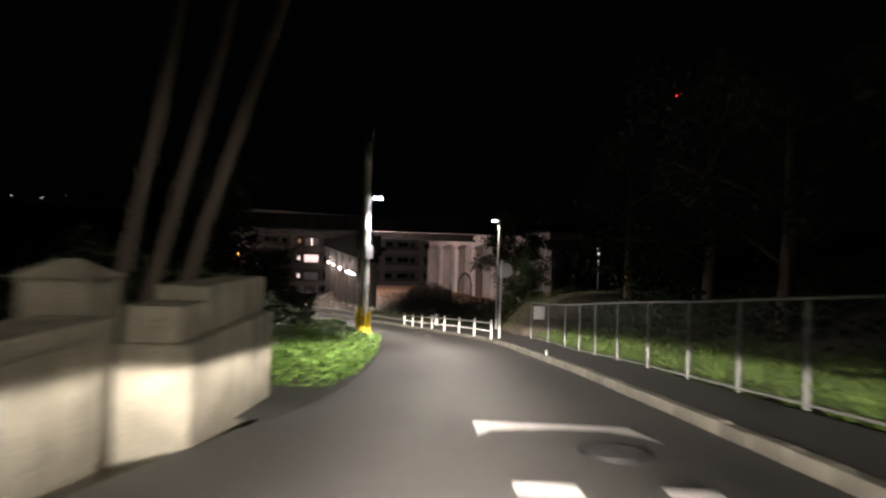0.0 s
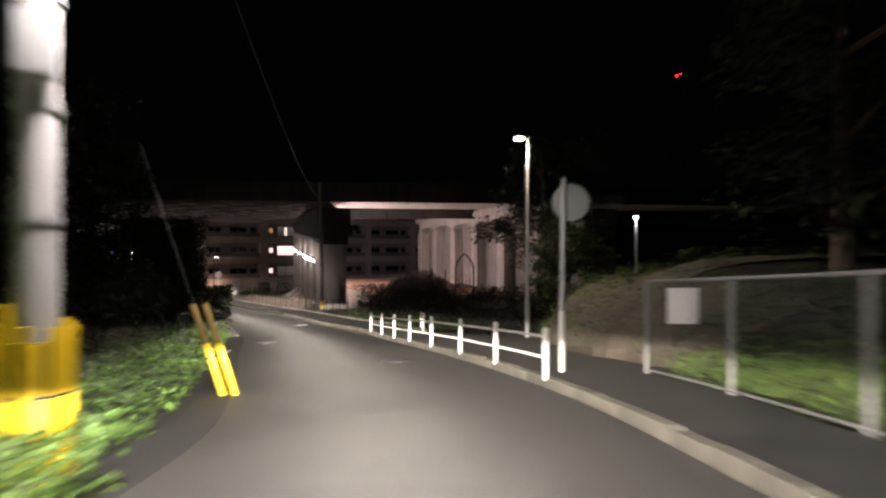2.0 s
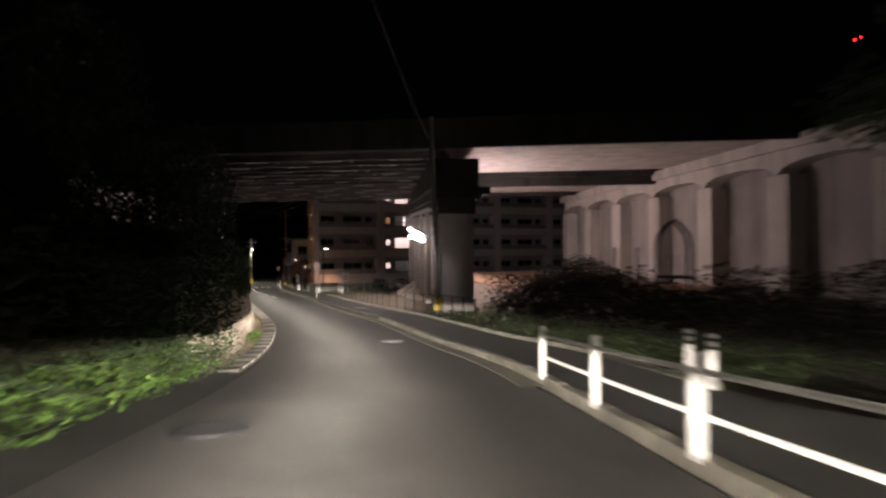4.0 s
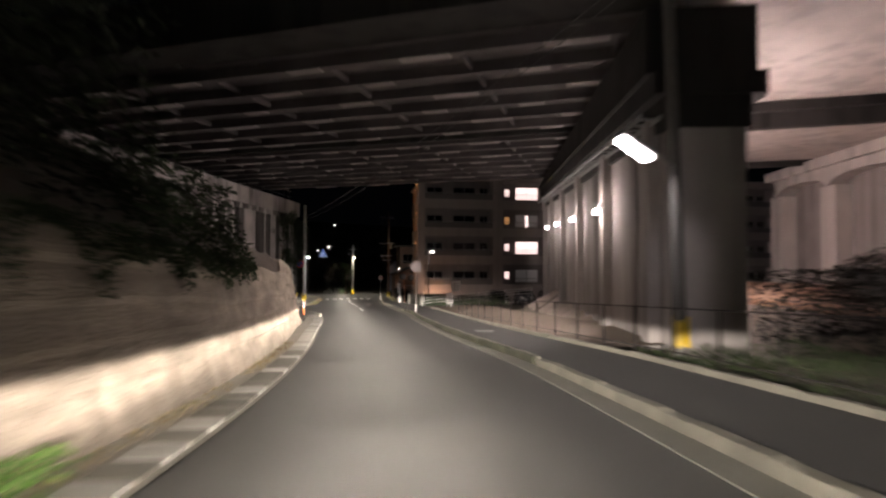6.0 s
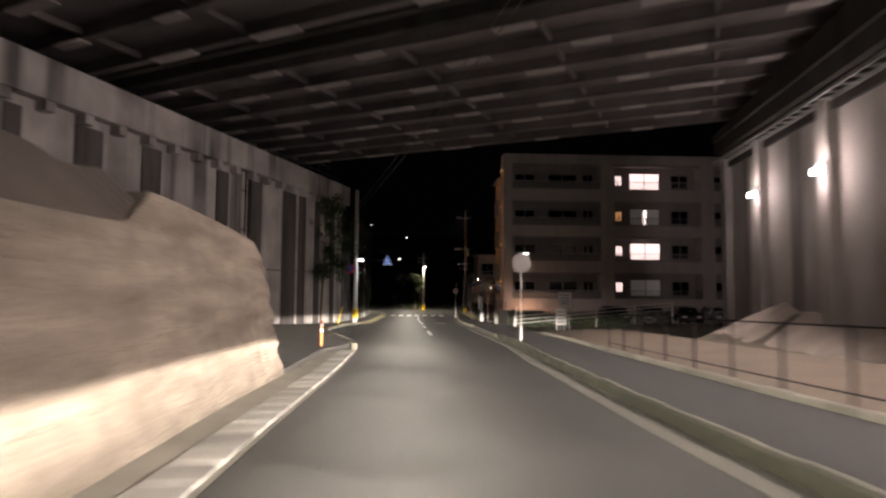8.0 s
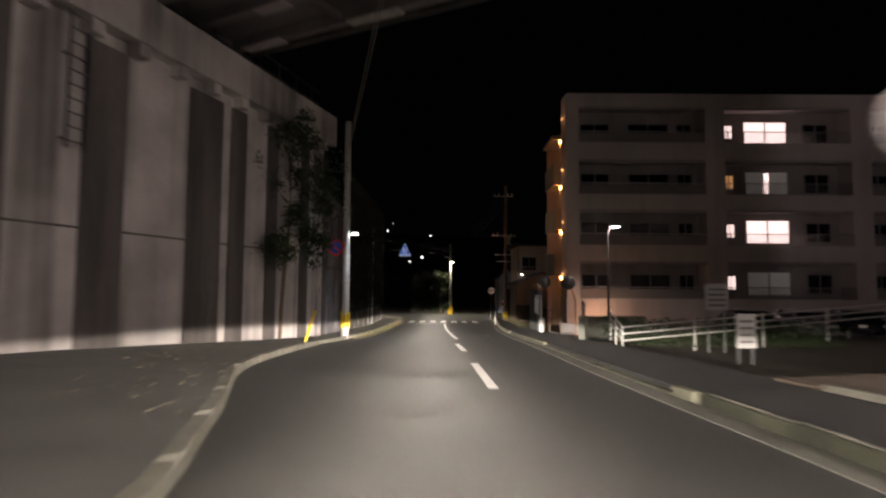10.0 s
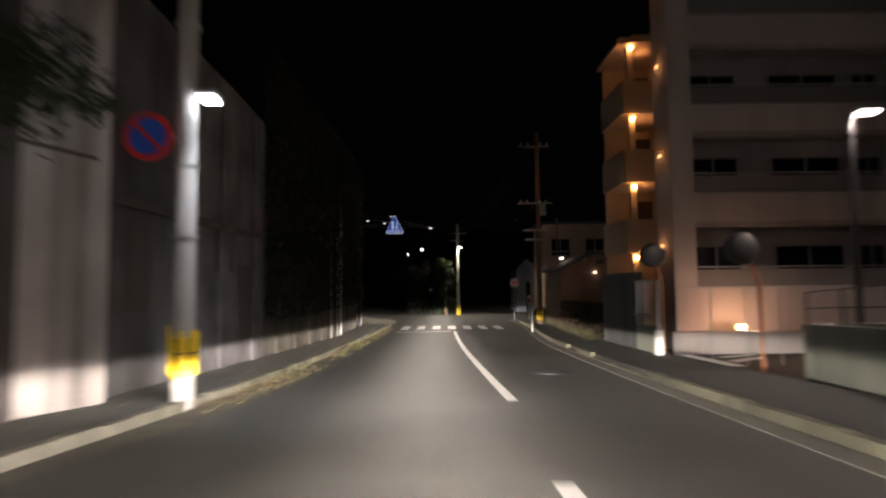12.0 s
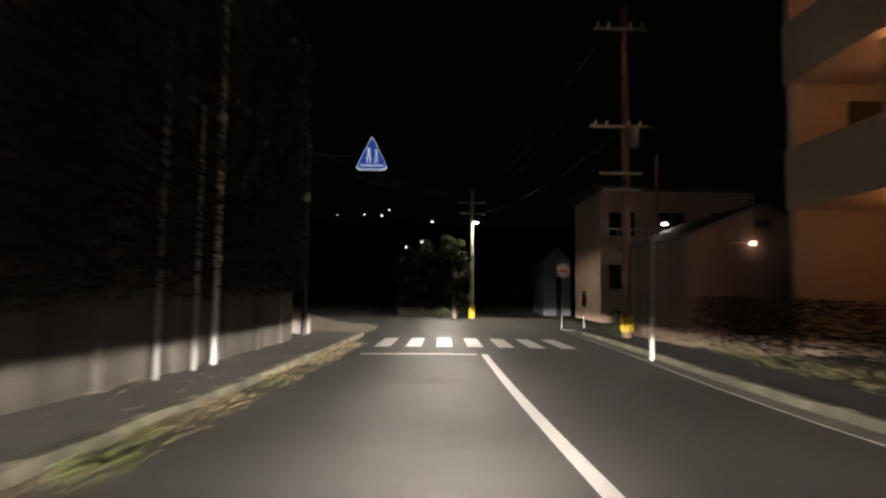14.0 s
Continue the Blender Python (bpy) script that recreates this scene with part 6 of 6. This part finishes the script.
thicket("weeds", "rough weeds behind the car park rail", "weeds", 5000, 75, lambda rng: Vector((rng.uniform(23.6, 31), rng.uniform(87.4, 92.5), -6.25 + 0.75 * rng.random() ** 1.5)), 0.06, mat("rough_weed", (0.05, 0.085, 0.03), 0.7, 0.4, 1.5, 8, 0.1, island=0.45), 0.1, 3.0)
thicket("weeds", "grass along the garden wall", "weeds", 900, 76, lambda rng: Vector((rng.uniform(22.1, 22.7), rng.uniform(104.5, 116.5), -6.95 + 0.3 * rng.random() ** 1.5)), 0.04, mat("dry_grass", (0.17, 0.16, 0.08), 0.8, 0.4, 1.5, 8, 0.1, island=0.4), 0.1, 3.0)

# far radio mast with red warning lamps
ms = thing("radio_mast", "far dark lattice mast with red warning lamps", "mast", (338.0, 236.0, 0.0))
for sx, sy in ((-2, -2), (2, -2), (2, 2), (-2, 2)):
    part("leg", rod(bmesh.new(), (sx * 2.5, sy * 2.5, -10), (sx * 0.5, sy * 0.5, 118), 0.25, seg=6), DARK_STEEL, ms)
for sx, z in ((-2.5, 111), (2.0, 113)):
    part("warning_lamp", rod(bmesh.new(), (sx, -1, z), (sx, -1, z + 1.0), 0.55, seg=8), glow("red_lamp", (1.0, 0.03, 0.03), 4.0), ms, "red glowing lamp")

# rough earth bank, where the mesh fence ends
bank = bmesh.new()
BANK_D = np.linspace(0, 1, 8)
foot = [Vector(q) for q in ((16.1, 16.6, 0), (16.45, 18.4, 0), (17.2, 20.4, 0), (18.4, 22.7, 0), (20.1, 24.5, 0), (22.5, 25.2, 0), (26.0, 24.0, 0))]


def bank_at(q, d):
    """A point of the bank: q from end to end, d from its foot to its crest."""
    k = min(int(q), len(foot) - 2)
    p = foot[k].lerp(foot[k + 1], q - k)
    w = (foot[min(len(foot) - 1, k + 1)] - foot[max(0, k - 1)]).normalized()
    out = Vector((w.y, -w.x, 0))
    far = float(np.interp(d, BANK_D, (0, 0.1, 0.45, 0.95, 1.6, 2.6, 4.5, 7.0)))
    rise = float(np.interp(d, BANK_D, (-0.1, 0.55, 1.15, 1.7, 2.1, 2.35, 2.4, 2.4))) * (0.9 + 0.1 * math.sin(q * 1.7)) * (0.55 + 0.45 * smooth(-0.3, 1.6, q))
    x = p + out * far
    rough = noise.noise(Vector((x.x * 1.1, x.y * 1.1, d * 4))) * 0.2 + noise.noise(Vector((x.x * 3.1, x.y * 3.1, d * 9))) * 0.1
    return x + out * rough + Vector((0, 0, level(p.x, p.y) - 0.15 + rise + rough * 0.5 * min(1, d * 4)))


rows = [[bank.verts.new(bank_at(q, d)) for d in np.linspace(0, 1, 16)] for q in np.linspace(0, len(foot) - 1.001, 90)]
for r0, r1 in zip(rows[:-1], rows[1:]):
    for k in range(15):
        bank.faces.new((r0[k], r0[k + 1], r1[k + 1], r1[k]))
tagged(part("bank", bank, mat("bank_face", (0.115, 0.095, 0.072), 0.95, 0.5, 1.4, 9, 1.0)), "steep rough earth and rubble bank beside the footway", "bank", kind="structure")


def on_bank(rng):
    return bank_at(rng.uniform(0.2, len(foot) - 1.1), rng.uniform(0.12, 1.0)) + Vector((0, 0, rng.random() ** 2 * 0.35))


thicket("grass", "ragged grass and weeds growing over the bank", "grass", 1800, 81, on_bank, 0.035, GRASS, 0.1, 4.2)
thicket("weeds", "dark leafy weeds on the bank", "weeds", 1500, 82, on_bank, 0.06, FOLIAGE)

# worn painted marks at the car park entry
for a in ([(22.65, 98.2), (22.95, 98.2), (22.85, 95.2), (22.5, 95.2)], [(23.2, 97.4), (24.6, 98.2), (24.5, 97.9), (23.4, 97.2)], [(23.0, 96.4), (24.3, 97.4), (24.3, 97.1), (23.1, 96.1)]):
    bm = bmesh.new()
    bm.faces.new([bm.verts.new((x, y, level(x, y) + 0.135)) for x, y in a])
    part("entry_mark", bm, ROAD_PAINT, road)

# ribbed slope above the retaining wall
bm = bmesh.new()
rows = []
for k, s in enumerate(np.linspace(46, 63.4, 700)):
    f = wall_foot(s)
    (tx, ty) = line_at(s)[1]
    out = Vector((-ty, tx, 0))
    rib = 0.028 if k % 4 < 2 else 0.0
    top = wall_top(s) - 0.02
    back = 0.2 * (top - f.z) + 0.1
    rise = 0.75 + 0.9 * (1 - smooth(50, 60, s)) - 0.35 * smooth(62.6, 63.4, s)
    rows.append([bm.verts.new(f + out * (back + d - rib) + Vector((0, 0, top - f.z + z + rib))) for d, z in ((0.0, 0.0), (0.5 * rise, 0.5 * rise), (rise, rise))] + [bm.verts.new(f + out * (back + rise + 4.5) + Vector((0, 0, top - f.z + rise + 0.1)))])
for r0, r1 in zip(rows[:-1], rows[1:]):
    for k in range(3):
        bm.faces.new((r0[k], r0[k + 1], r1[k + 1], r1[k]))
tagged(part("slope_cover", bm, mat("slope_concrete", (0.26, 0.225, 0.2), 0.9, 0.3, 1.0, 25, 0.4)), "finely ribbed concrete slope above the retaining wall", "slope", kind="structure")

# small things by the junction
z = level(22.05, 127)
sg = thing("street_sign", "small round white sign with a red bar on a thin post", "road sign", (22.05, 127.2, z))
part("post", rod(bmesh.new(), (0, 0, -0.1), (0.08, 0, 3.1), 0.03, seg=10), GALVANISED, sg)
part("disc", disc(bmesh.new(), 0.34, 0.03, pose(0.08, -0.06, 2.8, 90)), mat("sign_back", (0.5, 0.46, 0.46)), sg)
part("bar", boxes((0.08, -0.085, 2.74, 0.46, 0.012, 0.13)), RED, sg)
sg = thing("small_sign", "small red and white plate on a post by the fence", "sign", (23.35, 128.0, z - 0.1))
part("post", rod(bmesh.new(), (0, 0, -0.1), (0, 0, 1.9), 0.03, seg=8), GALVANISED, sg)
part("plate", boxes((0, -0.04, 1.15, 0.26, 0.02, 0.75), bevel=0.005), WHITE_PAINT, sg)
part("band", boxes((0, -0.055, 1.3, 0.2, 0.008, 0.4)), RED, sg)
z = level(21.3, 113)
gp3 = thing("guide_post", "thin grey post with a white foot on the footway", "post", (21.18, 112.65, z + 0.1))
part("shaft", rod(bmesh.new(), (0.014, 0, 0.95), (0.05, 0, 3.5), 0.04, 0.035, seg=10), WEATHERED_POST, gp3, "weathered grey upper shaft")
part("foot", rod(bmesh.new(), (0, 0, -0.1), (0.014, 0, 0.95), 0.046, 0.044, seg=10), WHITE_PAINT, gp3)
gate = thing("white_gate", "white tubular steel garden gate beside the footway", "gate", (25.75, 124.2, level(22, 124)), rz=8)
for x in (-0.75, 0.0, 0.75):
    part("post", rod(bmesh.new(), (x, 0, -0.2), (x, 0, 1.5), 0.04, seg=10), WHITE_PAINT, gate)
for zz in (0.4, 0.95, 1.45):
    part("rail", rod(bmesh.new(), (-0.75, 0, zz), (0.75, 0, zz), 0.025, seg=8), WHITE_PAINT, gate)

# dark foliage hanging over the near end of the retaining wall
thicket("bushes", "dark bushes hanging over the retaining wall", "bushes", 15000, 91, lambda rng: left_of(rng.uniform(42.5, 51.5), rng.uniform(1.3, 4.5), 2.1 + 3.4 * rng.random() ** 1.3), 0.1, DIM_LEAVES)

# flood lamp beyond the arcade
fl = thing("street_lamp", "tall lamp with a bright white head beyond the trees", "street lamp", (47.4, 42.2, terrain(47.4, 42.2)))
top = 2.5 - terrain(47.4, 42.2)
part("column", rod(bmesh.new(), (0, 0, -0.2), (0, 0, top), 0.08, 0.06, seg=12), GALVANISED, fl)
lamp_head(fl, -0.3, -0.2, top, (1.0, 0.95, 0.95), 40, yaw=40, w=1.1, d=0.4)
street_light((47.1, 42.0, 2.4), 500, (1.0, 0.95, 0.95))

# pipe railing in the weeds on the verge
vr = thing("verge_railing", "short dark pipe railing in the weeds", "railing")
ends = [left_of(31.5, 1.5), left_of(35.0, 1.7)]
for q in (ends[0], ends[0].lerp(ends[1], 0.5), ends[1]):
    part("post", rod(bmesh.new(), q - Vector((0, 0, 0.2)), q + Vector((0, 0, 1.15)), 0.03, seg=8), DARK_STEEL, vr)
for h in (1.13, 0.65):
    part("rail", rod(bmesh.new(), ends[0] + Vector((0, 0, h)), ends[1] + Vector((0, 0, h)), 0.025, seg=8), DARK_STEEL, vr)

tg = thing("small_sign", "small white plate on the gantry pole", "sign", (11.6, 117.75, -2.6))
part("plate", boxes((0, 0, -0.14, 0.28, 0.02, 0.28), bevel=0.005), WHITE_PAINT, tg)
part("clamp", boxes((0, 0.06, -0.03, 0.1, 0.1, 0.06)), GALVANISED, tg)

# creeper strands hanging down the face of the retaining wall
def on_wall(rng):
    while True:
        s = rng.uniform(44.5, 56.0)
        reach = 0.15 + 1.1 * max(0.0, noise.noise(Vector((s * 1.4, 3.0, 0))) + 0.25)
        down = rng.random() * reach
        if down < reach * (1 - 0.4 * rng.random()):
            break
    f = wall_foot(s)
    (tx, ty) = line_at(s)[1]
    h = wall_top(s) - f.z - down
    return f + Vector((-ty, tx, 0)) * (0.2 * h - 0.06) + Vector((0, 0, h + 0.12))


thicket("creeper", "leafy creeper strands hanging down the retaining wall", "creeper", 4200, 95, on_wall, 0.055, FOLIAGE, 0.9, 1.5)

# brown lamp pole in front of the houses
z = level(22, 119.3)
lp = thing("street_lamp", "thin brown steel pole with a small lamp", "street lamp", (23.9, 119.4, z))
part("column", rod(bmesh.new(), (0, 0, -0.2), (0, 0, 6.7), 0.06, 0.045, seg=12), MATS["rusty_pole"], lp)
part("arm", rods(((0, 0, 4.1), (0.25, 0.1, 4.2), 0.02)), GALVANISED, lp)
lamp_head(lp, 0.3, 0.1, 4.2, (1.0, 0.9, 0.8), 14, w=0.24, d=0.16)
beam = lamp("street_light", "SPOT", look(Vector((24.25, 119.6, z + 4.1)), Vector((27.5, 126.0, z + 1.5))), 110, (1.0, 0.76, 0.62), 0.1)
beam.data.spot_size, beam.data.spot_blend = radians(120), 0.5

# raised corner of bare ground past the crossing
bm = bmesh.new()
rows = []
for j in range(15):
    y = 118.4 + 0.62 * j
    ring = []
    for k in range(15):
        x = 5.0 + 0.58 * k
        h = 0.7 * (1 - smooth(8.5, 13.1, x)) * smooth(118.4, 121.0, y) * (1 - smooth(125.0, 127.0, y))
        ring.append(bm.verts.new((x, y, level(13, y) - 0.05 + 0.14 * (1 - smooth(12.6, 13.1, x)) + h + 0.06 * noise.noise(Vector((x * 0.9, y * 0.9, 2))))))
    rows.append(ring)
for r0, r1 in zip(rows[:-1], rows[1:]):
    for k in range(14):
        bm.faces.new((r0[k], r0[k + 1], r1[k + 1], r1[k]))
tagged(part("verge_corner", bm, mat("pale_gravel", (0.24, 0.215, 0.165), 0.95, 0.4, 1.2, 30, 0.7), smooth=True), "pale gravelly bank at the corner past the crossing", "verge", kind="structure")

thicket("bushes", "low bushes at the foot of the brown utility pole", "bushes", 2500, 44, lambda rng: Vector((rng.uniform(22.6, 24.6), rng.uniform(120.2, 121.6), -7.5 + 1.1 * rng.random())), 0.08, FOLIAGE)
thicket("hedge", "dark clipped hedge behind the grass strip", "hedge", 6000, 96, lambda rng: Vector((rng.uniform(22.9, 24.3), rng.uniform(105.3, 114.5), -7.05 + 1.35 * rng.random() ** 0.7)), 0.07, UNLIT_LEAVES)

thicket("bushes", "dark bushes leaning over the top of the retaining wall", "bushes", 9000, 93, lambda rng: (lambda s: left_of(s, rng.uniform(1.25, 3.4), 1.75 + 1.6 * (1 - smooth(54.0, 58.6, s)) * rng.random() ** 1.2))(rng.uniform(50.5, 58.0)), 0.09, FOLIAGE)
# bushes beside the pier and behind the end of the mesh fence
thicket("bushes", "dark bushes between the pier and the playground", "bushes", 12000, 97, lambda rng: Vector((rng.uniform(26.4, 32.0), rng.uniform(46.0, 52.5), -4.8 + 1.9 * rng.random() ** 1.3)), 0.1, UNLIT_LEAVES)
thicket("bushes", "tall dark bush standing in front of the arcade", "bushes", 7000, 95, lambda rng: (lambda a, r: Vector((32.6 + 2.6 * r * math.cos(a), 52.6 + 2.2 * r * math.sin(a), -4.4 + (2.7 - 1.2 * r) * rng.random() ** 0.8)))(rng.uniform(0, 6.283), math.sqrt(rng.random())), 0.1, UNLIT_LEAVES)
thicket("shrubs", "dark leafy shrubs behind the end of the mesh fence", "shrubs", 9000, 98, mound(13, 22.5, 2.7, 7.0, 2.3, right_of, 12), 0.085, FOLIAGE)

thicket("bushes", "dense dark wood beyond the lane's left verge", "bushes", 11000, 99, lambda rng: Vector((rng.uniform(-4.0, 9.0), rng.uniform(31.0, 45.0), -3.4 + 6.4 * rng.random())), 0.24, UNLIT_LEAVES)

# steel ladder on the abutment
ld = thing("wall_ladder", "dark steel ladder fixed high on the abutment wall", "ladder")
out = Vector((AB_WAY.y, -AB_WAY.x, 0))
for dy in (-0.22, 0.22):
    q = AB(80.0 + dy) + out * 0.2
    part("rail", rod(bmesh.new(), q + Vector((0, 0, -1.4)), q + Vector((0, 0, 2.9)), 0.03, seg=8), DARK_STEEL, ld)
for k in range(13):
    z = -1.25 + 0.3 * k
    part("rung", rod(bmesh.new(), AB(79.78) + out * 0.2 + Vector((0, 0, z)), AB(80.22) + out * 0.2 + Vector((0, 0, z)), 0.018, seg=6), DARK_STEEL, ld)
for z in (-1.2, 0.6, 1.9):
    for dy in (-0.22, 0.22):
        part("bracket", rod(bmesh.new(), AB(80.0 + dy) - out * 0.02 + Vector((0, 0, z)), AB(80.0 + dy) + out * 0.2 + Vector((0, 0, z)), 0.02, seg=6), DARK_STEEL, ld)
